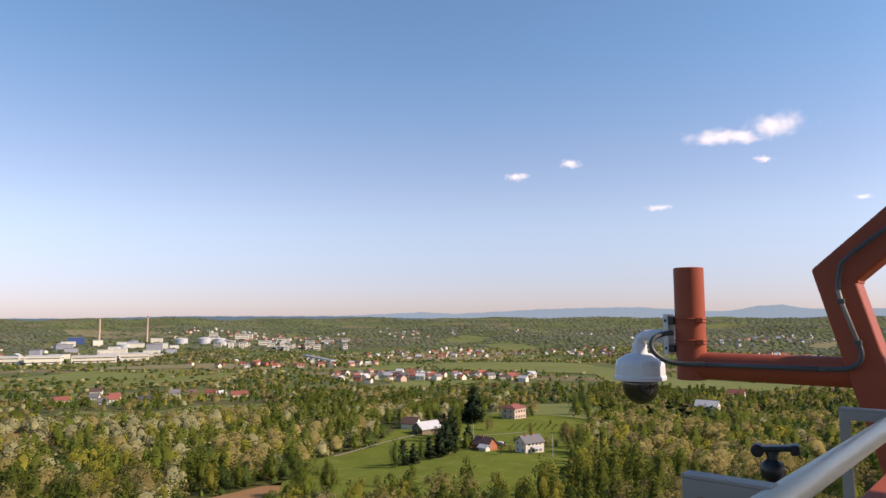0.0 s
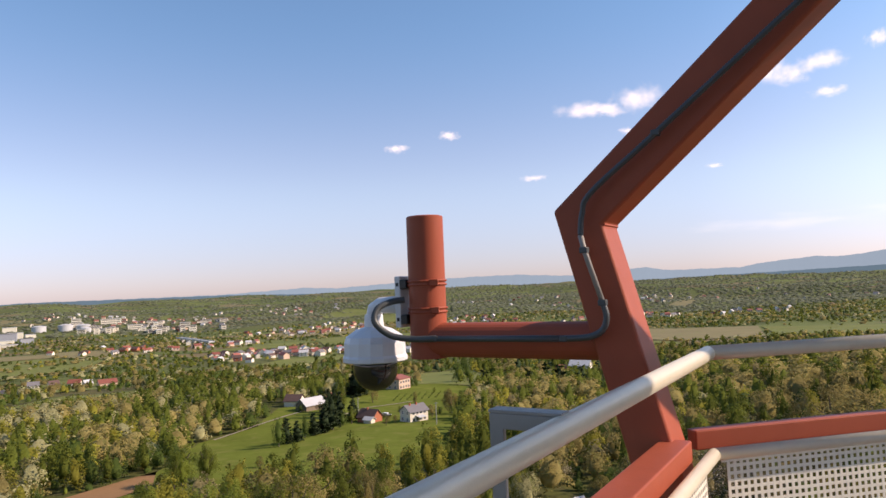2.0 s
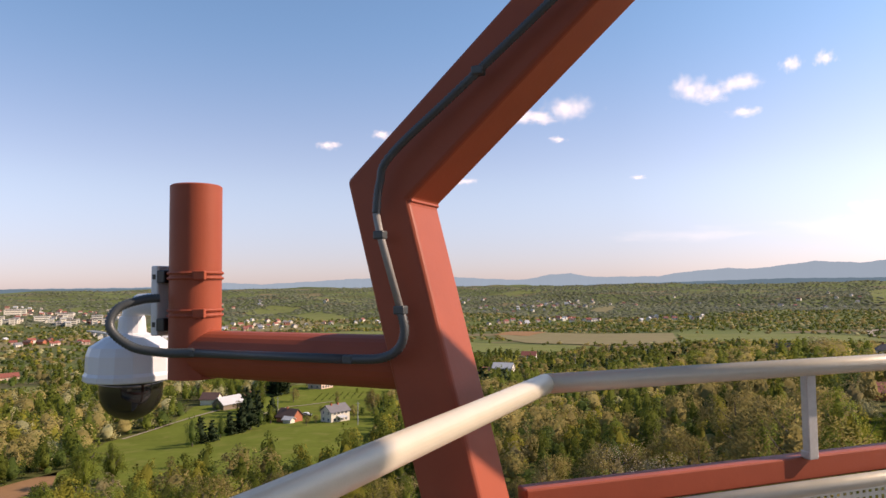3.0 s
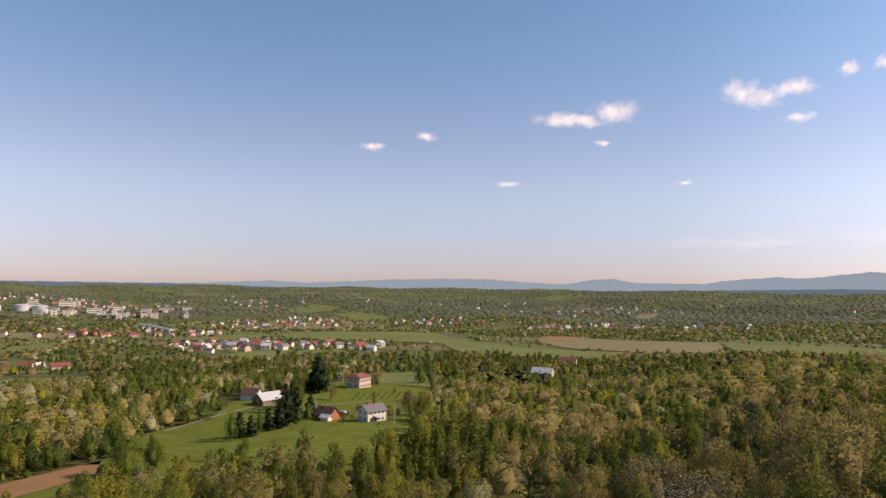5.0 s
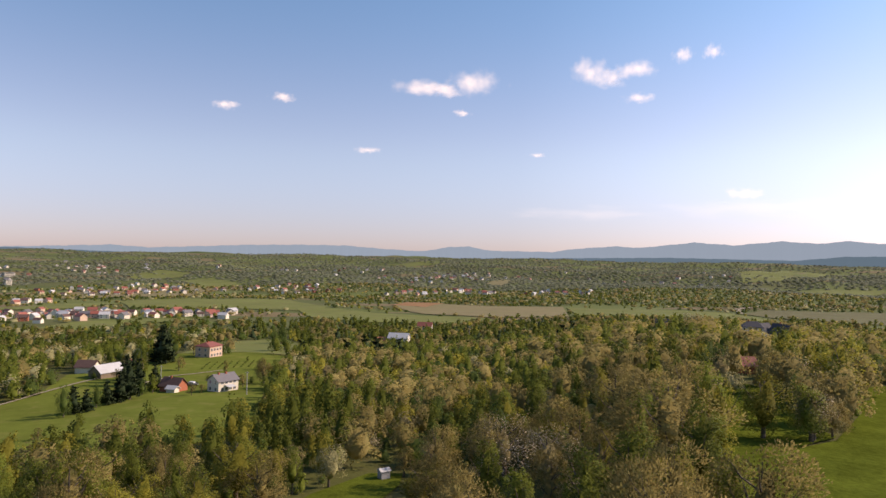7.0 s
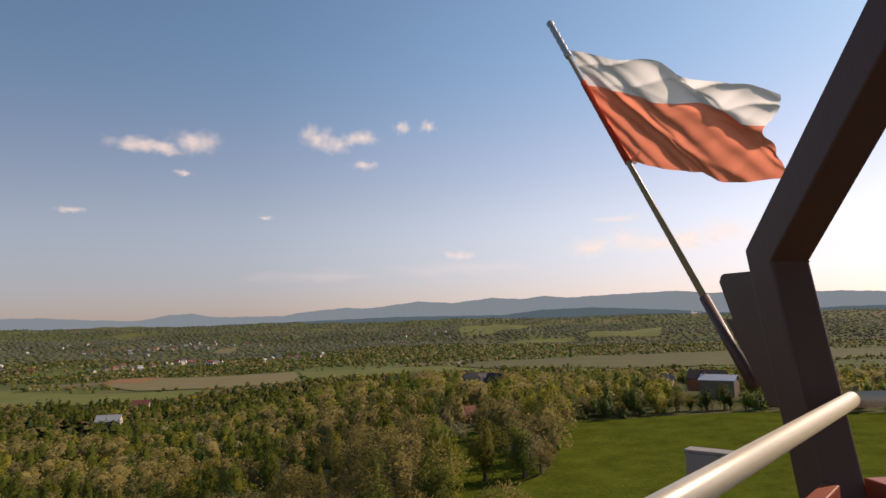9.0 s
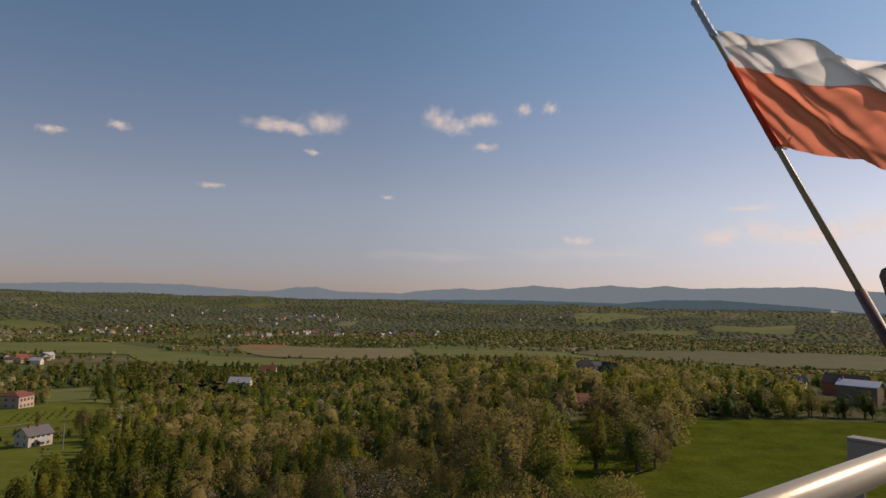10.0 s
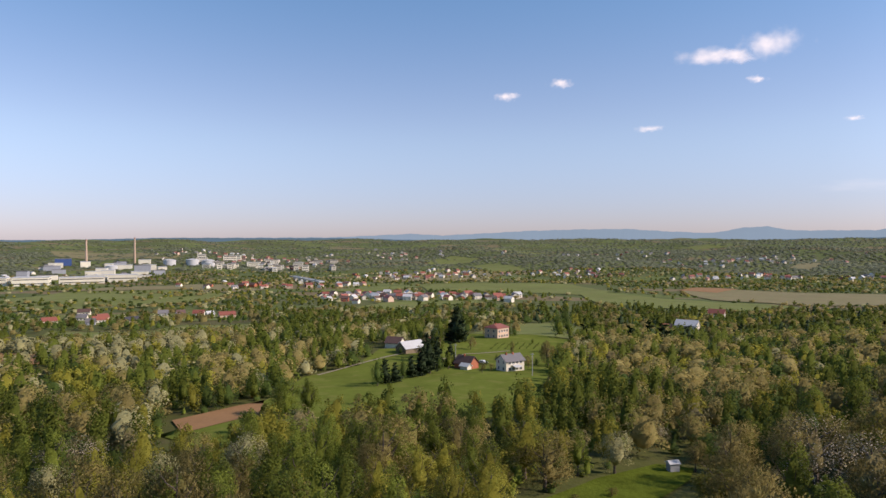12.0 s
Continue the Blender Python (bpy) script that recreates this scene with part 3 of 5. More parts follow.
# flat steel brackets that reach out over the rail
def bracket(a, az, s, reach=0.15, drop=0.0):
    n, d = way(az - 90), way(az)
    p = a + d * s
    x = lambda r, z: level(p, RAIL_Z - drop) + n * r + Vector((0, 0, z))
    bm = bmesh.new()
    w = 0.03
    prism(bm, [x(-0.0, 0.022), x(reach, 0.022), x(reach, -0.36), x(reach - w, -0.36), x(reach - w, 0.022 - w), x(0.0, 0.022 - w)], d * 0.012, bevel=0.002)
    prism(bm, [x(-0.0, 0.0225), x(reach + 0.002, 0.0225), x(reach + 0.002, 0.0285), x(-0.0, 0.0285)], d * 0.04, bevel=0.001)
    ob = part("rail_bracket", bm, GREYPLATE)
    return tagged(ob, "flat grey steel bracket bolted over the rail", "bracket", "rail brackets")


bracket(CORNER, SIDE_A, -2.55)
bracket(CORNER, SIDE_A, -1.35)
bracket(CORNER, SIDE_B, 1.615, reach=0.12, drop=0.018)

# ---- surveillance camera on the stub ----
axis = spot(-0.135, 3.06, 0)
surv = empty("dome_camera", Matrix.Translation((axis.x, axis.y, 30 - 1.1 * 0.29)), "white dome surveillance camera on a wall arm with dark dome", "camera")
bpy.context.view_layer.update()
bm = bmesh.new()
z0 = 30 - 1.1 * 0.29
lathe(bm, [(0.142, 0.0), (0.147, 0.004), (0.147, 0.02), (0.141, 0.03), (0.139, 0.085), (0.13, 0.112), (0.085, 0.142), (0.045, 0.155), (0.042, 0.2), (0.04, 0.21)], Matrix.Translation((axis.x, axis.y, z0)), 16)
wpart("housing", bm, WHITEPL, surv)
bm = bmesh.new()
lathe(bm, [(0.098, 0.0), (0.1, -0.012), (0.1, -0.04)] + [(0.1 * math.cos(a), -0.04 - 0.095 * math.sin(a)) for a in np.linspace(0.1, 1.5, 9)], Matrix.Translation((axis.x, axis.y, z0)), 28)
wpart("dome", bm, DOME, surv, "smoked dark dome", True)
bm = bmesh.new()
wall_at = Vector((stub.x, stub.y, 0)) + o * 0.12
zt = 30 - 1.1 * 0.062
back_dir = (wall_at - Vector((axis.x, axis.y, 0))).normalized()
neck = [Vector((axis.x, axis.y, z0 + 0.19)), Vector((axis.x, axis.y, zt - 0.05)), Vector((axis.x, axis.y, zt - 0.018)) + back_dir * 0.012, Vector((axis.x, axis.y, zt)) + back_dir * 0.045, level(wall_at, zt)]
sweep(bm, neck, [0.036, 0.034, 0.034, 0.034, 0.04], 18)
wpart("arm", bm, WHITEPL, surv, smooth=True)
bm = bmesh.new()
face_m = Matrix.Translation(level(stub, 30 - 1.1 * 0.05) + o * 0.1) @ Matrix.Rotation(radians(-OUT_A), 4, "Z")
add_box(bm, (-0.06, 0.0, -0.11), (0.06, 0.03, 0.11), face_m, 0.005)
wpart("mount_plate", bm, WHITEPL, surv)
for dz in (-0.075, 0.075):
    bm = bmesh.new()
    add_box(bm, (-0.065, -0.035, dz - 0.02), (0.065, 0.0, dz + 0.02), face_m, 0.004)
    wpart("clamp_block", bm, BLACKPL, surv)
    bm = bmesh.new()
    add_box(bm, (-0.062, 0.008, dz - 0.008), (-0.052, 0.022, dz + 0.008), face_m, 0.002)
    wpart("slot", bm, BLACKPL, surv)

# ---- conduit from the beam down the post to the camera ----
def conduit_pts():
    f = -way(SIDE_A) * 0.016
    return [spot(1.35, 2.07, 0.866) + f, spot(0.86, 2.347, 0.444) + f, spot(0.675, 2.447, 0.285) + f, spot(0.645, 2.468, 0.22) + f, spot(0.636, 2.47, 0.15) + f, spot(0.645, 2.468, 0.1) + f, spot(0.69, 2.441, -0.07) + f, spot(0.698, 2.434, -0.115) + f, spot(0.685, 2.44, -0.155) + f, spot(0.645, 2.462, -0.178) + f, spot(0.569, 2.505, -0.184) + f * 0.6]


def corrugated(bm, pts, r):
    pts = [Vector(p) for p in pts]
    fine = []
    for k in range(len(pts) - 1):
        p0, p1, p2, p3 = pts[max(k - 1, 0)], pts[k], pts[k + 1], pts[min(k + 2, len(pts) - 1)]
        n = max(2, int((p2 - p1).length / 0.0045))
        for i in range(n):
            u = i / n
            fine.append(0.5 * ((2 * p1) + (p2 - p0) * u + (2 * p0 - 5 * p1 + 4 * p2 - p3) * u * u + (3 * p1 - p0 - 3 * p2 + p3) * u ** 3))
    fine.append(pts[-1])
    sweep(bm, fine, [r * (1.1 if i % 2 else 0.9) for i in range(len(fine))], 10)


cable = empty("cable_conduit", Matrix.Translation(spot(0.64, 2.47, 0.1)), "dark grey cable conduit clipped along the red post", "conduit")
bpy.context.view_layer.update()
cp = conduit_pts()
bm = bmesh.new()
corrugated(bm, cp[:5], 0.0105)
wpart("upper_cable", bm, CONDUIT, cable, smooth=True)
bm = bmesh.new()
sweep(bm, cp[4:7], 0.0098, 12)
wpart("pipe", bm, PIPE, cable, "pale rigid conduit pipe", True)
bm = bmesh.new()
corrugated(bm, cp[6:], 0.0115)
wpart("bend", bm, CONDUIT, cable, smooth=True)
bm = bmesh.new()
arm_side = [cp[-1], spot(0.4, 2.605, -0.186), spot(0.132, 2.772, -0.188)]
sweep(bm, arm_side, 0.0125, 12)
wpart("pipe", bm, CONDUIT, cable, smooth=True)
bm = bmesh.new()
corrugated(bm, [arm_side[-1], spot(0.04, 2.8, -0.188), spot(-0.04, 2.8, -0.17), spot(-0.095, 2.8, -0.12), spot(-0.085, 2.82, -0.07), spot(-0.035, 2.85, -0.047), spot(0.01, 2.87, -0.042)], 0.0135)
wpart("loop", bm, CONDUIT, cable, smooth=True)
for k, p in enumerate((cp[1], cp[5], cp[6], cp[-1], arm_side[-1])):
    bm = bmesh.new()
    add_box(bm, (-0.015, -0.013, -0.011), (0.015, 0.013, 0.011), Matrix.Translation(p) @ Matrix.Rotation(radians(-SIDE_A), 4, "Z"), 0.004)
    wpart("clip", bm, CONDUIT, cable)

# ---- black clamp on the outer bracket ----
clampc = spot(0.018, 1.065, -0.268)
clamp = empty("clamp_holder", Matrix.Translation(clampc), "black plastic clamp holder on a ball joint", "holder")
bpy.context.view_layer.update()
ax = (spot(0.064, 1.051, -0.263) - spot(-0.028, 1.079, -0.273)).normalized()
cm = Matrix.Translation(clampc) @ ax.to_track_quat("X", "Z").to_matrix().to_4x4()
bm = bmesh.new()
add_box(bm, (-0.045, -0.02, -0.006), (0.05, 0.02, 0.008), cm, 0.004)
add_box(bm, (0.03, -0.022, -0.016), (0.052, 0.022, 0.01), cm, 0.005)
wpart("jaw", bm, BLACKPL, clamp)
bm = bmesh.new()
lathe(bm, [(0.012, -0.02), (0.016, -0.018), (0.016, 0.018), (0.012, 0.02)], cm @ Matrix.Translation((-0.045, 0, -0.002)) @ Matrix.Rotation(math.pi / 2, 4, "X"), 16)
wpart("knob", bm, BLACKPL, clamp)
bm = bmesh.new()
lathe(bm, [(0.012, 0.0), (0.017, -0.008), (0.012, -0.022), (0.015, -0.028), (0.027, -0.036), (0.03, -0.055), (0.026, -0.075), (0.014, -0.08), (0.014, -0.2)], Matrix.Translation(clampc + ax * -0.012), 16)
wpart("neck", bm, BLACKPL, clamp, smooth=True)

# ---- flag on the second post ----
flag = empty("flag", Matrix.Translation(spot(3.895, 3.889, 0.07)), "white over red flag flying from a slanted wooden pole", "flag")
bpy.context.view_layer.update()
out2 = way(OUT_C)
pl = lambda x, y, z: spot(x, y, z)
bm = bmesh.new()
plate = [pl(3.656, 3.481, 0.165), pl(3.806, 3.736, 0.172), pl(3.820, 3.759, 0.165), pl(3.828, 3.773, 0.14), pl(3.786, 3.699, -0.01), pl(3.814, 3.746, -0.01), pl(3.673, 3.506, -0.32), pl(3.596, 3.376, -0.32)]
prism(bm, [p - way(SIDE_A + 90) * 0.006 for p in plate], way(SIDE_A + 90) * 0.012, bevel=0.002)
wpart("socket_plate", bm, RED_SHADED, flag, "red steel plate in a shade darkened tone")
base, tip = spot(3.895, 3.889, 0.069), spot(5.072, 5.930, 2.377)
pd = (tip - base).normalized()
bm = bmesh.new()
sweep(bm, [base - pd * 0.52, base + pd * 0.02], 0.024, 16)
wpart("socket", bm, RED_SHADED, flag, smooth=True)
bm = bmesh.new()
sweep(bm, [base - pd * 0.3, base + pd * 1.3, tip - pd * 0.1], [0.0165, 0.0175, 0.018], 14)
wpart("pole", bm, WOODPOLE, flag, smooth=True)
bm = bmesh.new()
sweep(bm, [base + pd * 1.25, base + pd * 1.8, base + pd * 2.4], 0.0215, 14)
wpart("red_sleeve", bm, FLAGRED, flag, smooth=True)
bm = bmesh.new()
sweep(bm, [tip - pd * (0.75 - 0.068 * i) for i in range(12)], [0.024 + 0.005 * (i % 2) for i in range(11)] + [0.034], 14)
wpart("white_sleeve", bm, GALV, flag, "grey white cloth wound on the tip", True)


def cloth(name, v0, v1, mat):
    """A band of the flag between two shares of its height, with the folds of the wind."""
    hoist_t, hoist_b = spot(4.818, 5.491, 1.945), spot(4.303, 4.596, 0.881)
    fly_t, fly_b = spot(*FLY_T), spot(*FLY_B)
    n, m = 96, 30
    V = []
    for i in range(n + 1):
        u = i / n
        for j in range(m + 1):
            v = v0 + (v1 - v0) * j / m
            p = (hoist_t * (1 - v) + hoist_b * v) * (1 - u) + (fly_t * (1 - v) + fly_b * v) * u
            sag = math.sin(math.pi * u) * (0.05 * v - 0.02)
            k = u ** 0.7 * (1 - 0.4 * u)
            ridge_ = lambda q: 1 - 2 * abs(math.sin(q)) ** 0.7
            top_ = max(0.0, 1 - 2.0 * v)
            wave = u + 0.12 * math.sin(4.2 * v + 1.0) * u
            fold = 0.07 * k * math.sin(9.5 * wave - 5.2 * v + 0.4) + 0.035 * k * math.sin(16 * wave - 9 * v + 1.7 + 1.4 * math.sin(3 * u)) + 0.03 * k * ridge_(9 * wave - 6 * v + 0.9 * math.sin(5 * u)) + 0.03 * top_ * ridge_(6.5 * u + 13 * v + 0.8) * (0.4 + u) + 0.014 * math.sin(26 * u + 9 * v + 2 * math.sin(9 * v)) * k + 0.012 * k * ridge_(15 * u + 10 * v + 2 * math.sin(6 * u)) + 0.006 * math.sin(47 * u - 31 * v)
            pull = 0.03 * k * math.cos(15 * u - 8 * v)
            V.append(p + out2 * fold + Vector((0, 0, -sag + pull * 0.8)) - way(SIDE_A + 90) * 0.05 * k * math.sin(11 * u - 6 * v))
    k = m + 1
    F = [(i * k + j, i * k + j + 1, (i + 1) * k + j + 1, (i + 1) * k + j) for i in range(n) for j in range(m)]
    ob = link_mesh(name, [p[:] for p in V], F, mat, True)
    return under(ob, flag)


FLY_T, FLY_B = (4.916, 4.093, 1.21), (4.456, 3.833, 0.63)
cloth("white_band", 0.0, 0.38, FLAGWHITE)
cloth("red_band", 0.38, 1.0, FLAGRED)
bm = bmesh.new()
sweep(bm, [spot(4.303, 4.596, 0.881), spot(4.346, 4.586, 0.87), spot(4.376, 4.566, 0.93)], 0.012, 8)
wpart("tie", bm, FLAGWHITE, flag, "pale tie cord")


# ---- houses ----
def house(x, y, az, w, d, h, rh, wall, roof, label, group="", overhang=0.5, hip=0.0, windows=(), chimneys=((0.2, 0.0),), sink=1.2, porch=False):
    """A house with its front towards az: walls, pitched roof with ridge along its width, windows with frames, chimneys.
    windows: rows of (face, u, z, width, height); face f, b, l or r."""
    z = float(height(x, y))
    ob = empty("house", Matrix.Translation((x, y, z)) @ Matrix.Rotation(radians(-az), 4, "Z"), label, "house", group)
    # local axes: y towards the front, x along the ridge
    bm = bmesh.new()
    k = w / 2 * (1 - hip)
    prism(bm, [(-w / 2, -d / 2, -sink), (-w / 2, d / 2, -sink), (-w / 2, d / 2, h), (-w / 2, 0, h + (rh - 0.05 if not hip else 0)), (-w / 2, -d / 2, h)], (w, 0, 0))
    part("wall", bm, wall, ob)
    bm = bmesh.new()
    o, t = overhang, 0.22
    drop = rh * o / (d / 2)
    for s in (-1, 1):
        e0 = [Vector((-w / 2 - o, s * (d / 2 + o), h - drop)), Vector((w / 2 + o, s * (d / 2 + o), h - drop)), Vector((k + (o if not hip else 0), 0, h + rh)), Vector((-k - (o if not hip else 0), 0, h + rh))]
        prism(bm, e0, (0, 0, t))
    if hip:
        for s in (-1, 1):
            prism(bm, [Vector((s * (w / 2 + o), -d / 2 - o, h - drop)), Vector((s * (w / 2 + o), d / 2 + o, h - drop)), Vector((s * k, 0, h + rh))], (0, 0, t))
    part("roof", bm, roof, ob)
    for cx, cy in chimneys:
        bm = bmesh.new()
        top = h + rh * (1 - abs(cy) / (d / 2)) + 1.0
        add_box(bm, (cx * w - 0.3, cy - 0.3, h), (cx * w + 0.3, cy + 0.3, top))
        add_box(bm, (cx * w - 0.36, cy - 0.36, top - 0.15), (cx * w + 0.36, cy + 0.36, top))
        part("chimney", bm, BRICK, ob)
    for face, u, wz, ww, wh in windows:
        m = {"f": Matrix.Translation((u, d / 2, wz)), "b": Matrix.Translation((u, -d / 2, wz)) @ Matrix.Rotation(math.pi, 4, "Z"), "l": Matrix.Translation((-w / 2, u, wz)) @ Matrix.Rotation(math.pi / 2, 4, "Z"), "r": Matrix.Translation((w / 2, u, wz)) @ Matrix.Rotation(-math.pi / 2, 4, "Z")}[face]
        bm = bmesh.new()
        add_box(bm, (-ww / 2, -0.05, -wh / 2), (ww / 2, 0.03, wh / 2), m)
        win = part("window", bm, WINDOW, ob)
        bm = bmesh.new()
        for a, b in (((-ww / 2 - 0.08, -0.02, -wh / 2 - 0.08), (ww / 2 + 0.08, 0.06, -wh / 2)), ((-ww / 2 - 0.08, -0.02, wh / 2), (ww / 2 + 0.08, 0.06, wh / 2 + 0.08)), ((-ww / 2 - 0.08, -0.02, -wh / 2), (-ww / 2, 0.06, wh / 2)), ((ww / 2, -0.02, -wh / 2), (ww / 2 + 0.08, 0.06, wh / 2)), ((-0.04, 0.03, -wh / 2), (0.04, 0.055, wh / 2))):
            add_box(bm, a, b, m)
        part("window_frame", bm, WHITEPL, win)
    if porch:
        bm = bmesh.new()
        add_box(bm, (-1.6, d / 2, -sink), (1.6, d / 2 + 2.2, 0.2))
        prism(bm, [(-1.9, d / 2, 2.9), (1.9, d / 2, 2.9), (1.9, d / 2 + 2.6, 2.3), (-1.9, d / 2 + 2.6, 2.3)], (0, 0, 0.15))
        part("porch", bm, ROOFWHITE, ob)
    return ob


TWO = [("f", u, z, 1.3, 1.3) for u in (-3.6, -1.2, 1.2, 3.6) for z in (1.6, 4.4)] + [("l", u, z, 1.1, 1.3) for u in (-2, 2) for z in (1.6, 4.4)] + [("r", u, z, 1.1, 1.3) for u in (-2, 2) for z in (1.6, 4.4)]
ONE = [("f", u, 1.6, 1.3, 1.2) for u in (-3, 0, 3)] + [("l", u, 1.6, 1.1, 1.2) for u in (-1.6, 1.6)] + [("r", u, 1.6, 1.1, 1.2) for u in (-1.6, 1.6)]

house(-24, 283, 137, 9.4, 6.8, 4.6, 2.3, PLASTER, ROOFGREY, "white plastered two storey farmhouse with a grey roof", windows=[(f, u * 0.8, z * 0.92, w * 0.85, h * 0.9) for f, u, z, w, h in TWO], chimneys=((-0.1, 0.4), (0.25, 0.3)), porch=True)
house(-42, 394, 122, 10.5, 9.5, 6.2, 1.8, PEACH, ROOFRED, "peach two storey house with a low red roof", windows=TWO, hip=0.45, chimneys=((0.15, 0.5),))
house(-43, 287, 210, 8.2, 6.4, 2.5, 2.9, BRICK, ROOFBROWN, "brown wooden farmhouse with a steep brown roof", chimneys=((0.1, 0.3),))
house(-42.5, 282, 210, 3.8, 2.8, 1.8, 0.9, PLASTER, ROOFWHITE, "small white lean to beside the farmhouse", chimneys=())
house(-77, 326, 128, 12, 8, 2.8, 2.8, TIMBER, ROOFWHITE, "long barn with a bright metal sheet roof", chimneys=())
house(-88, 338, 190, 8, 7, 3.0, 2.6, PLASTER, ROOFBROWN, "low farm shed with a brown roof", chimneys=())
house(-70, 348, 190, 6, 5, 3.0, 1.8, TIMBER, ROOFRED, "small shed with a red roof", chimneys=())
house(82, 512, 205, 15, 9, 5.0, 3.4, PLASTER, ROOFWHITE, "white house with a bright pale roof among trees", windows=TWO, chimneys=())
house(68, 515, 170, 7, 5, 3.0, 1.8, BRICK, ROOFRED, "small brick shed with a red roof", chimneys=())
house(142, 716, 200, 15, 9, 5.0, 4.0, PLASTER, ROOFRED, "white house with a red roof far down the slope", windows=TWO, chimneys=())
# houses on the plateau side
house(231, 305, 215, 9.5, 8.5, 5.6, 2.4, PLASTER, ROOFDARK, "white two storey house with a dark hip roof", windows=TWO, hip=0.5)
house(264, 322, 250, 13, 10, 3.2, 5.0, PLASTER, ROOFDARK, "pale house with steep dark gabled roofs", windows=ONE)
house(258, 331, 160, 8, 8, 3.2, 4.6, PLASTER, ROOFDARK, "dark roofed gabled house wing", chimneys=())
house(226, 378, 210, 12, 9, 3.6, 4.6, PLASTER, ROOFDARK, "white house with a dark roof behind blossom", windows=ONE)
house(268, 405, 230, 14, 9, 3.6, 4.2, GREYWALL, ROOFGREY, "grey house with a grey roof beside trees", windows=ONE)
house(375, 290, 245, 14, 10, 4.2, 3.4, PLASTER, ROOFBROWN, "pale house with a brownish hip roof", windows=TWO, hip=0.4)
# dark board colour stands in for the shade on this house's front
house(231, 153, 250, 12, 9, 6.0, 1.6, TIMBER, ROOFBLUE, "house with a shade darkened wall and a blue grey sheet roof", windows=(("f", -3, 2, 1.2, 1.2), ("f", 3, 2, 1.2, 1.2)), chimneys=((0.45, 0.0),))
house(252, 172, 250, 14, 9, 5.4, 3.0, BRICK, ROOFBROWN, "brick house with a brown roof behind", chimneys=((0.1, 0),))
house(315, 242, 240, 10, 8, 3.4, 3.0, PLASTER, ROOFGREY, "low pale house with a grey roof", chimneys=())
house(124, 170, 205, 8.5, 6, 2.2, 2.0, BRICK, ROOFRED, "low cottage with a faded red roof", chimneys=((0.1, 0.2),))
# the hamlet on the valley's edge
for x, y, az, w, roof, wall in ((-473, 545, 120, 16, ROOFRED, PLASTER), (-500, 625, 150, 15, ROOFBROWN, PLASTER), (-452, 590, 110, 14, ROOFRED, PEACH), (-436, 566, 140, 16, ROOFRED, PLASTER), (-470, 585, 160, 12, ROOFGREY, PLASTER), (-398, 560, 120, 15, ROOFDARK, PLASTER), (-410, 627, 150, 12, ROOFGREY, PLASTER), (-395, 634, 130, 11, ROOFBROWN, PLASTER), (-378, 640, 160, 14, ROOFRED, PLASTER), (-362, 634, 120, 10, ROOFWHITE, PLASTER), (-341, 630, 140, 20, ROOFRED, PEACH), (-425, 540, 150, 10, ROOFGREY, GREYWALL)):
    house(x, y, az, w * 0.78, w * 0.5, 3.4, 3.0, wall, roof, {ROOFRED: "plastered village house with a red roof", ROOFBROWN: "pale village house with a brown roof", ROOFGREY: "pale village house with a grey roof", ROOFDARK: "white village house with a dark roof", ROOFWHITE: "small house with a bright roof"}[roof], "hamlet houses", windows=ONE[:3], chimneys=())


# villages further off: a few kinds, each built once and then repeated
rng = random.Random(4)
kinds = []
for wall, roof, lab in ((PLASTER, ROOFRED, "white village house with a red roof"), (PLASTER, ROOFBROWN, "pale village house with a brown roof"), (PEACH, ROOFRED, "peach village house with a red roof"), (PLASTER, ROOFGREY, "white village house with a grey roof"), (BRICK, ROOFBROWN, "brick village house with a brown roof"), (PLASTER, ROOFWHITE, "white village house with a pale roof")):
    kinds.append(house(-200 - 14 * len(kinds), 880 + 6 * len(kinds), 150 + 12 * len(kinds), 12, 9, 5.2, 3.2, wall, roof, lab, "village houses", windows=(("f", -3, 1.8, 1.4, 1.4), ("f", 3, 1.8, 1.4, 1.4), ("f", -3, 4.2, 1.4, 1.2), ("f", 3, 4.2, 1.4, 1.2)), chimneys=()))
placed, far_off = [], []
CLUSTERS = ((-255, 900, 62, 60, 32), (-150, 930, 50, 40, 14), (-95, 925, 16, 25, 5), (-290, 930, 40, 50, 10), (-380, 1490, 110, 90, 26), (-250, 1600, 90, 90, 14), (10, 1640, 90, 70, 22), (340, 2030, 160, 90, 16), (520, 2060, 120, 60, 16), (350, 1530, 130, 45, 18), (430, 1560, 60, 40, 8), (-560, 1130, 90, 50, 16), (-420, 1180, 60, 50, 10), (-880, 1950, 150, 180, 46), (-620, 2300, 160, 160, 22), (640, 1500, 130, 60, 14), (1050, 1750, 250, 150, 14), (700, 2200, 250, 150, 14), (-1150, 1300, 160, 80, 14), (-1150, 2000, 200, 160, 24), (150, 2350, 300, 150, 18))
for cx, cy, sx, sy, n in CLUSTERS:
    for _ in range(n):
        for _try in range(30):
            x, y = rng.gauss(cx, sx * 0.6), rng.gauss(cy, sy * 0.6)
            if all((x - a) ** 2 + (y - b) ** 2 > 17 ** 2 for a, b in placed):
                break
        placed.append((x, y))
        s = rng.uniform(0.7, 1.0)
        k = kinds[rng.choices(range(6), (3, 2, 2.5, 3, 0.5, 2))[0]]
        if math.hypot(x, y) > 1650:
            far_off.append((x, y, rng.uniform(0, 6.3), s, kinds.index(k)))
            continue
        c = copy_thing(k, Matrix.Translation((x, y, float(height(x, y)))) @ Matrix.Rotation(rng.uniform(0, 6.3), 4, "Z"))
        c.scale = (s, s, s)


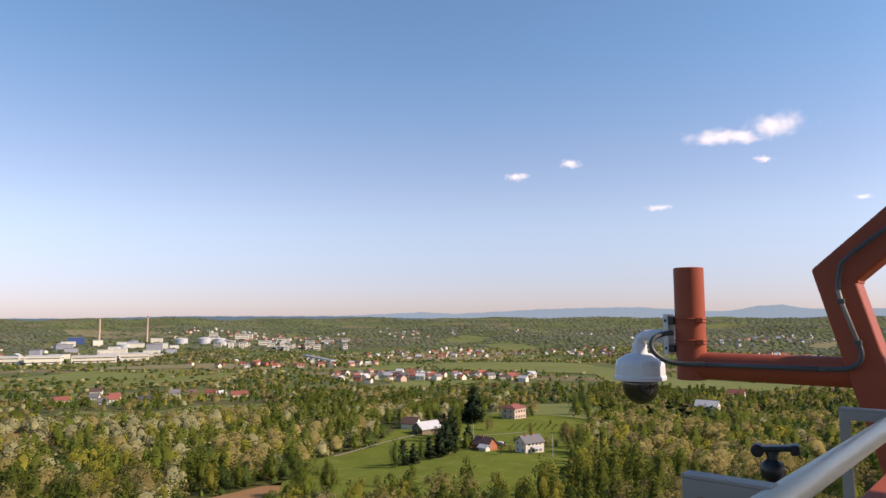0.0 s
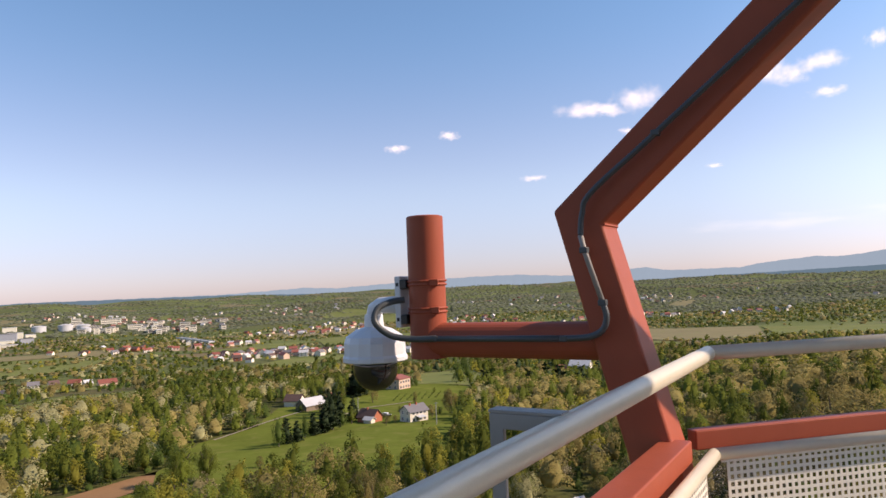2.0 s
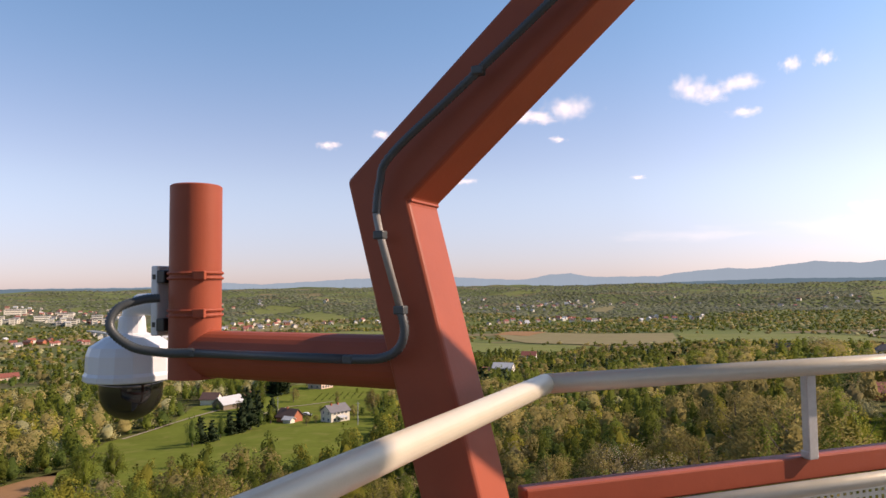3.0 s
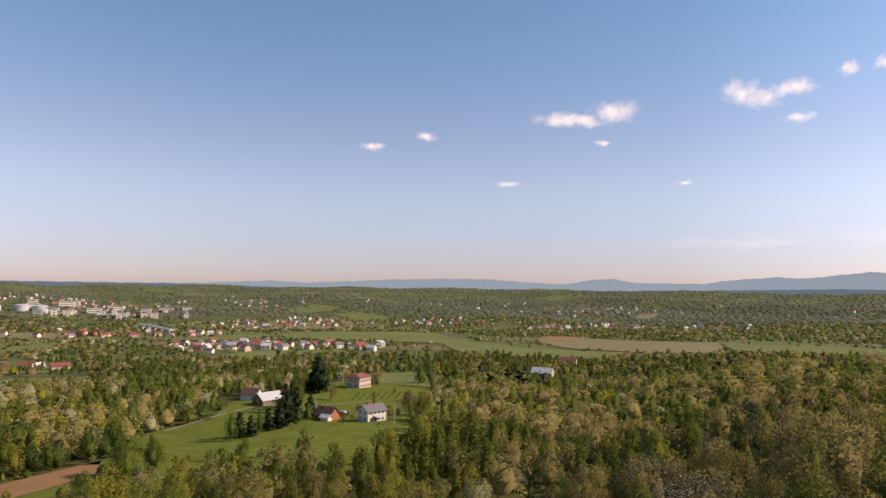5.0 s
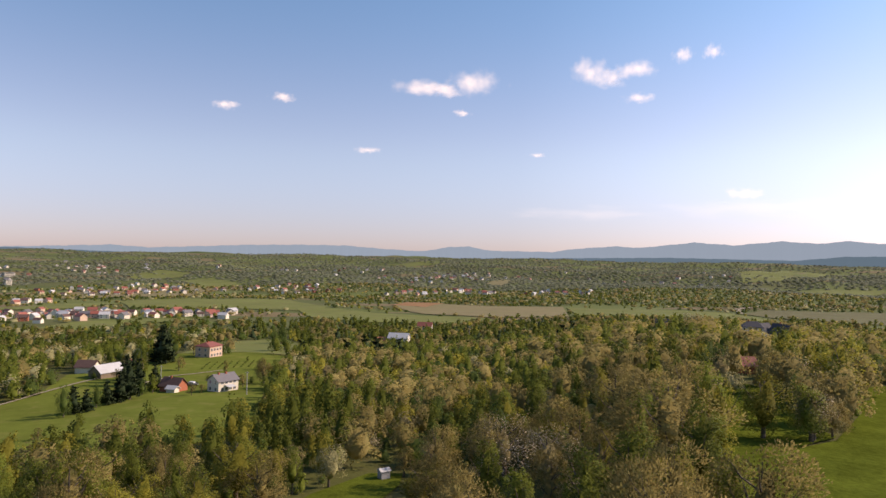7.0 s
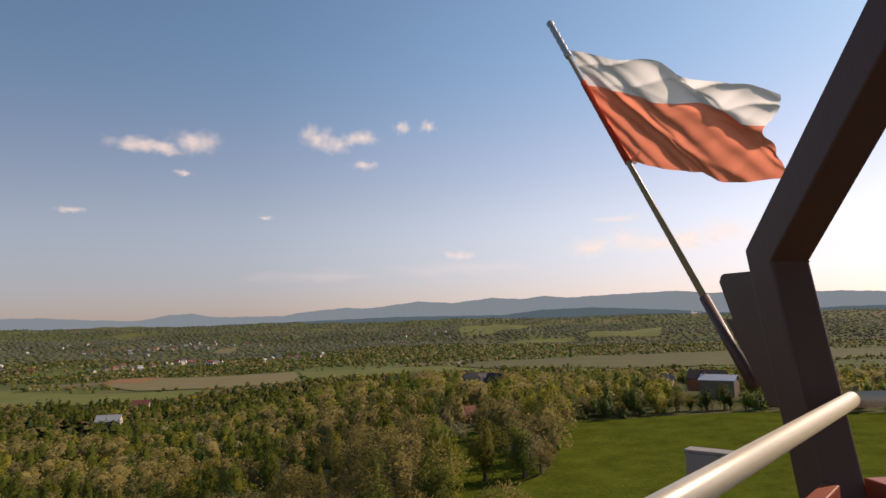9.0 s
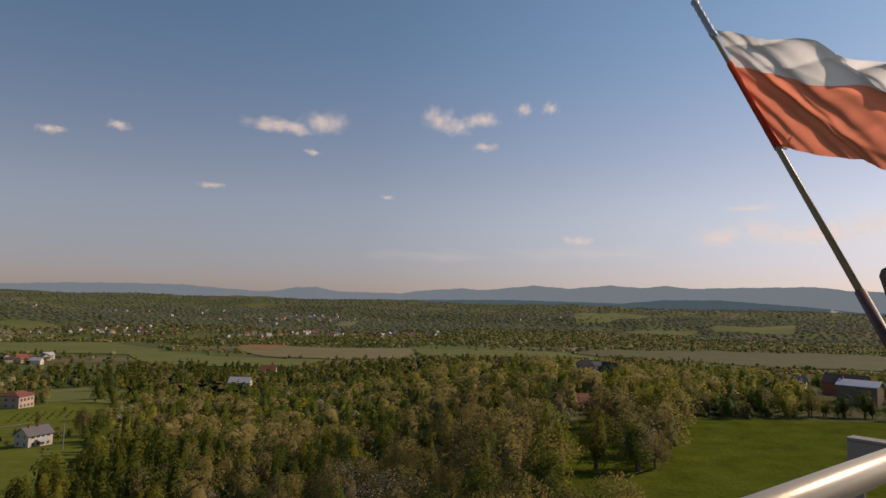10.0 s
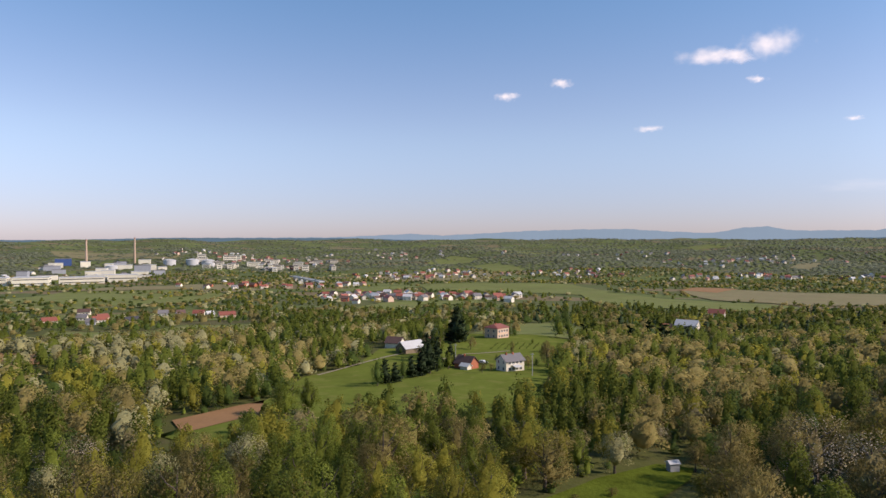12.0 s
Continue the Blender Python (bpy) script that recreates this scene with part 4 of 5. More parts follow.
def joined_houses():
    """The houses too far off to count: walls and roofs, joined by material."""
    sets = {}
    for x, y, a, s, i in far_off:
        wm = (PLASTER, PLASTER, PEACH, PLASTER, BRICK, PLASTER)[i]
        rm = (ROOFRED, ROOFBROWN, ROOFRED, ROOFGREY, ROOFBROWN, ROOFWHITE)[i]
        for mt in (wm, rm):
            if mt not in sets:
                sets[mt] = bmesh.new()
        m = Matrix.Translation((x, y, float(height(x, y)))) @ Matrix.Rotation(a, 4, "Z") @ Matrix.Scale(s, 4)
        prism(sets[wm], [(-6, -4.5, -2), (-6, 4.5, -2), (-6, 4.5, 5.2), (-6, 0, 8.3), (-6, -4.5, 5.2)], (12, 0, 0), m)
        for q in (-1, 1):
            prism(sets[rm], [(-6.5, q * 5.0, 4.85), (6.5, q * 5.0, 4.85), (6.5, 0, 8.4), (-6.5, 0, 8.4)], (0, 0, 0.25), m)
    for mt, bm in sets.items():
        tagged(part("distant_houses", bm, mt), "scattered pale houses on the far hills", "houses", kind="stuff")


joined_houses()


# ---- the works and the town on the valley floor ----
def block(name, x, y, az, w, d, h, mat, label, category, storeys=0):
    z = float(height(x, y))
    ob = empty(name, Matrix.Translation((x, y, z)) @ Matrix.Rotation(radians(-az), 4, "Z"), label, category)
    bm = bmesh.new()
    add_box(bm, (-w / 2, -d / 2, -3), (w / 2, d / 2, h), bevel=0.15)
    part("wall", bm, mat, ob)
    bm = bmesh.new()
    add_box(bm, (-w / 2 - 0.4, -d / 2 - 0.4, h - 0.1), (w / 2 + 0.4, d / 2 + 0.4, h + 0.7))
    part("roof", bm, ROOFGREY if mat is not INDUSTRY else ROOFWHITE, ob)
    for s in range(storeys):
        bm = bmesh.new()
        zz = h * (s + 0.5) / storeys
        add_box(bm, (-w / 2 + 2, d / 2 - 0.1, zz - 0.8), (w / 2 - 2, d / 2 + 0.05, zz + 0.8))
        add_box(bm, (-w / 2 - 0.05, -d / 2 + 2, zz - 0.8), (w / 2 + 0.05, d / 2 - 2, zz + 0.8))
        part("window_band", bm, WINDOW, ob)
    return ob


def stack(x, y, h, r0, r1):
    z = float(height(x, y))
    ob = empty("factory_chimney", Matrix.Translation((x, y, z)), "tall slender brick factory chimney", "chimney", "factory chimneys")
    bm = bmesh.new()
    lathe(bm, [(r0, -3), (r0 * 0.8, h * 0.4), (r1, h - 2)], sides=16)
    part("shaft", bm, CHIMNEY, ob)
    bm = bmesh.new()
    lathe(bm, [(r1 * 1.12, h - 2.5), (r1 * 1.12, h)], sides=16)
    part("crown", bm, ROOFRED, ob)
    return ob


def tank(x, y, r, h):
    z = float(height(x, y))
    ob = empty("storage_tank", Matrix.Translation((x, y, z)), "white round storage tank", "tank", "storage tanks")
    bm = bmesh.new()
    lathe(bm, [(r, -2), (r, h)], sides=28)
    part("shell", bm, ROOFWHITE, ob)
    bm = bmesh.new()
    lathe(bm, [(r * 1.02, h - 0.05), (r * 1.02, h + 0.4), (r * 0.5, h + r * 0.16), (0.4, h + r * 0.2)], sides=28)
    part("cap", bm, ROOFWHITE, ob)
    return ob


stack(-1310, 1640, 72, 3.4, 2.1)
stack(-1215, 1715, 72, 3.0, 1.9)
for x, y, r, h in ((-1058, 1640, 16, 12), (-1010, 1672, 17, 13), (-975, 1690, 17, 13), (-1160, 1545, 16, 9), (-940, 1640, 12, 10)):
    tank(x, y, r, h)
block("factory_hall", -1353, 1605, 140, 40, 24, 17, BLUE, "blue clad factory hall in the works", "factory")
block("factory_hall", -1030, 1140, 145, 62, 40, 16, INDUSTRY, "large pale industrial hall on the plain", "factory", 2)
block("factory_hall", -1090, 1120, 150, 40, 30, 14, INDUSTRY, "pale industrial hall on the plain", "factory", 2)
block("factory_hall", -960, 1190, 140, 80, 34, 13, INDUSTRY, "long low industrial hall", "factory", 2)
block("factory_hall", -905, 1240, 145, 54, 30, 14, INDUSTRY, "long pale warehouse on the plain", "factory", 1)
for i in range(26):
    a, r = radians(rng.uniform(-43, -33)), rng.uniform(1560, 2080)
    block("works_building", r * math.sin(a), r * math.cos(a), rng.choice((140, 145, 150)), rng.uniform(16, 46), rng.uniform(12, 26), rng.uniform(7, 18), rng.choice((INDUSTRY, INDUSTRY, PLASTER, GREYWALL)), "pale works building in the valley", "factory")
for i in range(30):
    a, r = radians(rng.uniform(-31, -20)), rng.uniform(1750, 2150)
    block("apartment_block", r * math.sin(a), r * math.cos(a), rng.choice((150, 160, 240)), rng.uniform(18, 40), 12, rng.uniform(9, 17), rng.choice((PLASTER, PLASTER, INDUSTRY)), "white apartment block in the town", "apartment block", 3)
block("factory_hall", -1140, 1560, 150, 44, 20, 10, INDUSTRY, "white flat hall in the works", "factory")

# road bridge
bz = float(height(-520, 1270)) + 9
bridge = empty("bridge", Matrix.Translation((-520, 1270, bz)) @ Matrix.Rotation(math.atan2(1192 - 1348, -459 + 580), 4, "Z"), "pale concrete road bridge over the valley", "bridge")
bm = bmesh.new()
add_box(bm, (-110, -5, -1.6), (110, 5, 0), bevel=0.2)
part("deck", bm, BRIDGE, bridge)
for s in (-1, 1):
    bm = bmesh.new()
    add_box(bm, (-110, s * 4.8 - 0.15, -0.01), (110, s * 4.8 + 0.15, 1.1))
    part("parapet", bm, BRIDGE, bridge)
for x in (-80, -40, 0, 40, 80):
    bm = bmesh.new()
    add_box(bm, (x - 1, -4, -16), (x + 1, 4, -1.59))
    part("pier", bm, BRIDGE, bridge)

# ---- things in the gardens ----
px, py = 4.0, 106.5
pool = empty("covered_pool", Matrix.Translation((px, py, float(height(px, py)) + 0.25)) @ Matrix.Rotation(0.5, 4, "Z") @ Matrix.Diagonal((1, 0.72, 1, 1)), "small round pool under a blue cover", "pool")
bm = bmesh.new()
lathe(bm, [(1.25, -0.4), (1.3, 0.4), (1.2, 0.45)], sides=24)
part("pool_wall", bm, WHITEPL, pool)
bm = bmesh.new()
lathe(bm, [(1.33, 0.38), (1.34, 0.46), (0.8, 0.62), (0.3, 0.56)], sides=24)
part("cover", bm, POOLBLUE, pool, "rumpled blue cover", True)
px, py = 20.6, 138.5
shed = empty("garden_shed", Matrix.Translation((px, py, float(height(px, py)) + 0.2)) @ Matrix.Rotation(0.4, 4, "Z"), "little pale garden shed on the lawn", "shed")
bm = bmesh.new()
add_box(bm, (-1, -0.8, -0.3), (1, 0.8, 1.7), bevel=0.03)
part("wall", bm, GREYWALL, shed)
bm = bmesh.new()
prism(bm, [(-1.2, -1, 1.65), (-1.2, 1, 1.65), (-1.2, 0, 2.2)], (2.4, 0, 0))
part("roof", bm, ROOFWHITE, shed)
for x, y in ((9.3, 101.5), (8.3, 100.6)):
    pile = empty("log_pile", Matrix.Translation((x, y, float(height(x, y)) + 0.3)), "stack of weathered timber on the grass", "log pile", "log piles")
    for k in range(9):
        bm = bmesh.new()
        px, pz = 0.22 * (k % 3), 0.12 + 0.2 * (k // 3)
        sweep(bm, [(px - 1.0, 0.03 * k - 0.3, pz), (px + 1.1, 0.03 * k + 0.7, pz)], 0.11, 8)
        part("log", bm, TIMBER, pile)


def car(x, y, az, mat):
    ob = empty("car", Matrix.Translation((x, y, float(height(x, y)) + 0.25)) @ Matrix.Rotation(radians(-az), 4, "Z"), "pale parked car beside the farmhouse", "car")
    bm = bmesh.new()
    prism(bm, [(-0.85, -2.1, 0.3), (-0.85, 2.1, 0.3), (-0.85, 2.1, 0.75), (-0.85, 1.1, 0.9), (-0.85, 0.5, 1.42), (-0.85, -1.3, 1.45), (-0.85, -2.0, 0.95)], (1.7, 0, 0), bevel=0.08)
    part("body", bm, mat, ob)
    bm = bmesh.new()
    prism(bm, [(-0.87, 0.95, 0.92), (-0.87, 0.48, 1.36), (-0.87, -1.2, 1.38), (-0.87, -1.5, 0.95)], (1.74, 0, 0))
    part("side_windows", bm, WINDOW, ob)
    for wx in (-0.8, 0.8):
        for wy in (-1.3, 1.3):
            bm = bmesh.new()
            lathe(bm, [(0.31, -0.1), (0.31, 0.1)], Matrix.Translation((wx, wy, 0.31)) @ Matrix.Rotation(math.pi / 2, 4, "Y"), 16)
            part("wheel", bm, BLACKPL, ob)
    return ob


car(-38, 303, 110, WHITEPL)
def pole(x, y, h):
    z = float(height(x, y))
    ob = empty("utility_pole", Matrix.Translation((x, y, z)), "grey utility pole with a short crossarm", "pole", "utility poles")
    bm = bmesh.new()
    lathe(bm, [(0.18, -0.5), (0.12, h)], sides=10)
    part("mast", bm, CONCRETE, ob)
    bm = bmesh.new()
    add_box(bm, (-0.8, -0.06, h - 0.6), (0.8, 0.06, h - 0.45))
    part("crossarm", bm, GALV, ob)


pole(-50, 300, 9)
pole(-14, 268, 9)
pole(150, 560, 12)


# ---- trees ----
# foot of the crown, half width and fullest height (shares of the tree's height), and how upright its clumps are
SHAPES = {"green": (0.06, 0.2, 0.34, 1.5), "yellow": (0.05, 0.25, 0.42, 1.25), "dark": (0.0, 0.3, 0.42, 0.9), "brown": (0.08, 0.33, 0.5, 0.9), "blossom": (0.05, 0.31, 0.5, 0.95), "willow": (0.03, 0.31, 0.45, 1.0), "hill": (0.0, 0.36, 0.45, 0.8), "spruce": (0.04, 0.17, 0.1, 0.5)}


def girth(kind, t):
    """Half width of a crown of 10 m at the share t of its height."""
    low, wide, full, tall = SHAPES[kind]
    if kind == "spruce":
        return 10 * wide * (1 - t) ** 0.85
    return 10 * wide * np.where(t < full, np.sqrt(np.clip(1 - (1 - t / full) ** 2, 0, 1)), np.clip(1 - ((t - full) / (1 - full)) ** 1.8, 0, 1) ** 0.8)


def core_hull(rg, kind, segs, rings, share):
    """The shaded heart of a crown: a lumpy closed body."""
    low = SHAPES[kind][0]
    t = (np.arange(rings) + 0.7) / (rings + 0.4)
    a = np.arange(segs) * 2 * np.pi / segs
    rad = girth(kind, t)[:, None] * share * rg.uniform(0.75, 1.2, (rings, segs))
    z = 10 * (low + (1 - low) * (0.5 + (t - 0.5) * (0.5 + share / 2)))[:, None] + rg.normal(size=(rings, segs)) * 0.25
    V = np.concatenate([np.stack([rad * np.cos(a), rad * np.sin(a), z], 2).reshape(-1, 3), [[0, 0, z.min() - 0.4]], [[0, 0, z.max() + 0.7 * share]]])
    T, n = [], rings * segs
    for j in range(segs):
        q = (j + 1) % segs
        T += [(n, q, j), (n + 1, n - segs + j, n - segs + q)]
        for i in range(rings - 1):
            T += [(i * segs + j, i * segs + q, (i + 1) * segs + q), (i * segs + j, (i + 1) * segs + q, (i + 1) * segs + j)]
    N = V - np.array([0, 0, 10 * (low + (1 - low) * 0.4)])
    return V, np.array(T), N / np.linalg.norm(N, axis=1)[:, None]


def crown(rg, kind, clumps, count, size, twig=0.0, core=(8, 5, 0.6), up=0.35, loose=1.05):
    """A crown of leaf clumps round a shaded heart: small leaves, or twigs, over each clump. Returns vertices, faces, shading normals."""
    low, wide, full, tall = SHAPES[kind]
    t = rg.beta(1.5, 1.35, clumps) * 0.88 + 0.05 if kind != "spruce" else rg.beta(1.0, 1.5, clumps) * 0.93
    t[0] = 0.9
    a = rg.random(clumps) * 6.283
    env = girth(kind, t)
    off = env * np.sqrt(rg.uniform(0.12, 0.72, clumps))
    C = np.stack([off * np.cos(a), off * np.sin(a), 10 * (low + (1 - low) * t)], 1)
    R = np.minimum(0.62 * env + 0.25, 10 * wide * rg.uniform(0.34, 0.56, clumps)) * (10 / max(clumps, 10)) ** 0.12
    if kind == "spruce":
        R = np.maximum(R, 0.5)
    which = rg.choice(clumps, count, p=R ** 2 / (R ** 2).sum())
    outward = np.column_stack([np.cos(a), np.sin(a), np.full(clumps, 0.35)])
    d = rg.normal(size=(count, 3)) + outward[which] * 0.75
    d /= np.linalg.norm(d, axis=1)[:, None]
    p = C[which] + d * (R[which] * rg.uniform(0.55, loose, count))[:, None] * np.array([1, 1, tall])
    n = d * 0.5 + outward[which] * 0.5 + np.array([0, 0, up]) + rg.normal(size=(count, 3)) * 0.3
    n /= np.linalg.norm(n, axis=1)[:, None]
    s = size * rg.uniform(0.55, 1.4, count)[:, None]
    if twig:
        along = d * 0.8 + np.array([0, 0, 0.6]) + rg.normal(size=(count, 3)) * 0.35
        g = along / np.linalg.norm(along, axis=1)[:, None]
        across = np.cross(g, rg.normal(size=(count, 3)))
        across /= np.linalg.norm(across, axis=1)[:, None]
        Q = np.stack([p - g * s * twig, p - across * s, p + g * s * twig, p + across * s], 1)
    else:
        g = n + rg.normal(size=(count, 3)) * 0.7
        g /= np.linalg.norm(g, axis=1)[:, None]
        along = np.cross(g, rg.normal(size=(count, 3)))
        along /= np.linalg.norm(along, axis=1)[:, None]
        across = np.cross(g, along)
        Q = np.stack([p - along * s, p - across * s * 0.75, p + along * s, p + across * s * 0.75], 1)
    Q = Q.reshape(-1, 3)
    V, T, Nv = core_hull(rg, kind, *core)
    F = np.arange(len(V), len(V) + 4 * count).reshape(-1, 4)
    lean = rg.normal(size=2) * 0.035
    W = np.concatenate([V, Q])
    W[:, :2] += lean * (W[:, 2:] - 2)
    N2 = np.concatenate([Nv + np.array([0, 0, up]), np.repeat(n, 4, 0)])
    return W, np.concatenate([T, F[:, [0, 1, 2]], F[:, [0, 2, 3]]]), N2 / np.linalg.norm(N2, axis=1)[:, None]


def leafy(name, V, F, Nn, mat, parent=None):
    ob = link_mesh(name, V, F, mat, True, parent)
    ob.data.normals_split_custom_set_from_vertices(Nn.astype(np.float32))
    return ob


def trunk(bm, rg, h, kind):
    lean = rg.normal(size=2) * 0.02 * h
    pts = [Vector((lean[0] * t * t, lean[1] * t * t, h * t - 0.5 * (t == 0))) for t in (0, 0.15, 0.35, 0.6, 0.85)]
    r0 = 0.022 * h
    sweep(bm, pts, [r0 * 1.3, r0, r0 * 0.75, r0 * 0.45, r0 * 0.12], 7)
    if kind == "spruce":
        return
    for i in range(9 if kind == "brown" else 6):
        t = rg.uniform(0.22, 0.7)
        b = Vector((lean[0] * t * t, lean[1] * t * t, h * t))
        a, L = rg.random() * 6.283, h * rg.uniform(0.2, 0.36)
        tipv = b + Vector((math.cos(a) * 0.62 * L, math.sin(a) * 0.62 * L, L * 0.8))
        sweep(bm, [b, (b + tipv) / 2 + Vector((math.cos(a), math.sin(a), -0.4)) * 0.08 * L, tipv], [r0 * 0.4, r0 * 0.25, r0 * 0.06], 5)


LABELS = {"green": ("slender birch with fresh green leaves", "tree"), "yellow": ("young tree with yellow green leaves", "tree"), "dark": ("dense bush with deep green leaves", "tree"), "brown": ("round tree in brown bud with bare twigs", "tree"), "blossom": ("white blossoming fruit tree in spring", "tree"), "willow": ("pale grey green willow tree", "tree"), "spruce": ("dark green spruce with drooping boughs", "spruce")}


def tree_kind(kind, seed):
    """One tree of 10 m, built at a hidden stand until it is copied."""
    rg = np.random.default_rng(seed)
    ob = new("tree" if kind != "spruce" else "spruce_tree")
    tagged(ob, LABELS[kind][0], LABELS[kind][1], "near trees")
    bm = bmesh.new()
    trunk(bm, rg, 10.0, kind)
    part("trunk", bm, BARK, ob)
    if kind in ("brown", "blossom"):
        V, F, Nn = crown(rg, kind, 34, 4600 if kind == "brown" else 2400, 0.05, 2.6, (7, 5, 0.2), 0.6, 1.2)
        leafy("crown", V, F, Nn, LEAF["bud" if kind == "blossom" else "brown"], ob)
        if kind == "blossom":
            V, F, Nn = crown(rg, kind, 30, 1700, 0.062, 0.0, (4, 2, 0.02), 0.8, 1.2)
            leafy("blossoms", V, F, Nn, LEAF["blossom"], ob)
    elif kind == "spruce":
        V, F, Nn = crown(rg, kind, 70, 1500, 0.11, 3.0, (12, 8, 0.8))
        leafy("crown", V, F, Nn, LEAF[kind], ob)
    else:
        V, F, Nn = crown(rg, kind, 34, 3500, 0.095, 0.0, (9, 7, 0.4), 0.5, 1.15)
        leafy("crown", V, F, Nn, LEAF[kind], ob)
    return ob


def inside(poly, x, y):
    """Which of the points lie in a polygon."""
    x, y = np.asarray(x), np.asarray(y)
    res = np.zeros(x.shape, bool)
    for (x0, y0), (x1, y1) in zip(poly, poly[1:] + poly[:1]):
        if y0 == y1:
            continue
        res ^= ((y0 > y) != (y1 > y)) & (x < (x1 - x0) * (y - y0) / (y1 - y0) + x0)
    return res


VILLAGES = [(cx, cy, sx, sy) for cx, cy, sx, sy, n in CLUSTERS] + [(-430, 590, 90, 60), (-1000, 1150, 180, 110), (-1150, 1750, 260, 250)]
HOUSES = [(o.matrix_world.translation.x, o.matrix_world.translation.y) for o in bpy.data.objects if o.name.split(".")[0] in ("house", "covered_pool", "garden_shed", "log_pile", "car")]


def wood(x, y):
    """How wooded a place is, 0 to 1."""
    r, az = np.hypot(x, y), np.degrees(np.arctan2(x, y))
    n = np.sin(x / 130 + 1.2 * np.sin(y / 210)) + np.sin(y / 95 + 1.4 * np.sin(x / 160)) + 0.7 * np.sin((x + y) / 58)
    edge = np.interp(az, [-54, -36, -29, -24, -10, 0, 10, 20, 35, 74], [470, 470, 500, 690, 700, 640, 720, 740, 640, 560]) + 25 * np.sin(az * 1.7)
    # hedges between the fields, in two headings
    hedge = np.maximum(np.abs(np.sin((x * 0.35 + y * 0.94) / 62 + 0.8 * np.sin(x / 190))) ** 30, 0.8 * np.abs(np.sin((x * 0.9 - y * 0.42) / 120 + 0.6 * np.sin(y / 170))) ** 60)
    valley = np.clip(0.05 + 0.9 * hedge + 0.8 * smooth(0.7, 1.3, n), 0, 1)
    # belts of wood along the foot of the hills
    belt = smooth(6, 12, az) * smooth(1190, 1230, r) * smooth(1640, 1480, r) + smooth(8, 4, az) * smooth(-26, -20, az) * smooth(1300, 1340, r) * smooth(1490, 1440, r)
    valley = np.maximum(valley, 0.95 * np.clip(belt, 0, 1))
    west = np.clip(0.05 + 0.85 * smooth(0.35, 0.8, n) + 0.5 * hedge, 0, 0.95)
    brown_ridge = smooth(-20, -18, az) * smooth(-8, -11, az) * smooth(2050, 2150, r) * smooth(2750, 2600, r)
    west = np.maximum(west, 0.95 * brown_ridge)
    east = np.clip(0.15 + 0.85 * smooth(-1.9, -1.4, n), 0, 1)
    k = smooth(-9, 2, az)
    hills = west * (1 - k) + east * k
    h = smooth(1500, 1750, r)
    dens = np.where(r < edge, 1.0, valley * (1 - h) + hills * h)
    for key, p in OPEN.items():
        dens = np.where(inside(p, x, y), 0.8 * hedge if key in ("west_pasture", "west_strip", "hamlet_lawn", "village_fields") else 0.0, dens)
    for cx, cy, sx, sy in VILLAGES:
        near_v = np.exp(-((x - cx) / sx) ** 2 - ((y - cy) / sy) ** 2)
        dens = dens * (1 - 0.7 * near_v) + 0.22 * near_v
    return np.where(r < 34, 0.0, dens)


# kinds of tree by stretch of country: from heading, to heading, from distance, to distance, shares
STANDS = ((-54, -30, 330, 430, {"willow": 0.6, "green": 0.1, "yellow": 0.2, "brown": 0.1}),
          (-27, -11, 300, 560, {"green": 0.7, "dark": 0.06, "brown": 0.12, "willow": 0.12}),
          (-60, -20, 34, 260, {"green": 0.36, "yellow": 0.3, "dark": 0.14, "brown": 0.13, "blossom": 0.03, "willow": 0.03}),
          (-60, -20, 260, 520, {"green": 0.32, "yellow": 0.26, "dark": 0.06, "brown": 0.18, "willow": 0.12}),
          (-20, 2, 34, 260, {"green": 0.54, "yellow": 0.28, "dark": 0.07, "brown": 0.1}),
          (-4, 24, 380, 900, {"green": 0.62, "yellow": 0.06, "dark": 0.14, "brown": 0.14, "spruce": 0.04}),
          (2, 24, 34, 380, {"green": 0.28, "yellow": 0.16, "dark": 0.15, "brown": 0.3, "blossom": 0.1, "willow": 0.01}),
          (24, 80, 34, 200, {"green": 0.24, "yellow": 0.18, "dark": 0.1, "brown": 0.3, "blossom": 0.18}),
          (24, 80, 200, 900, {"green": 0.28, "yellow": 0.26, "dark": 0.16, "brown": 0.24, "blossom": 0.04}))
ELSEWHERE = {"green": 0.36, "yellow": 0.06, "dark": 0.3, "brown": 0.2, "willow": 0.08}


def species(rg, x, y):
    """The kind of each tree; alike kinds stand in patches."""
    k = ("green", "yellow", "dark", "brown", "blossom", "willow", "spruce")
    pick = []
    for px_, py_ in zip(np.atleast_1d(x), np.atleast_1d(y)):
        a, d = math.degrees(math.atan2(px_, py_)) + rg.normal() * 1.2, math.hypot(px_, py_) * (1 + 0.05 * rg.normal())
        share = next((q for a0, a1, d0, d1, q in STANDS if a0 <= a < a1 and d0 <= d < d1), ELSEWHERE)
        p = np.array([share.get(q, 0.0) * math.exp(0.9 * math.sin(px_ / (9 + i) + 1.7 * i + 1.3 * math.sin(py_ / (13 + i) + i))) for i, q in enumerate(k)])
        pick.append(k[rg.choice(len(k), p=p / p.sum())])
    return pick


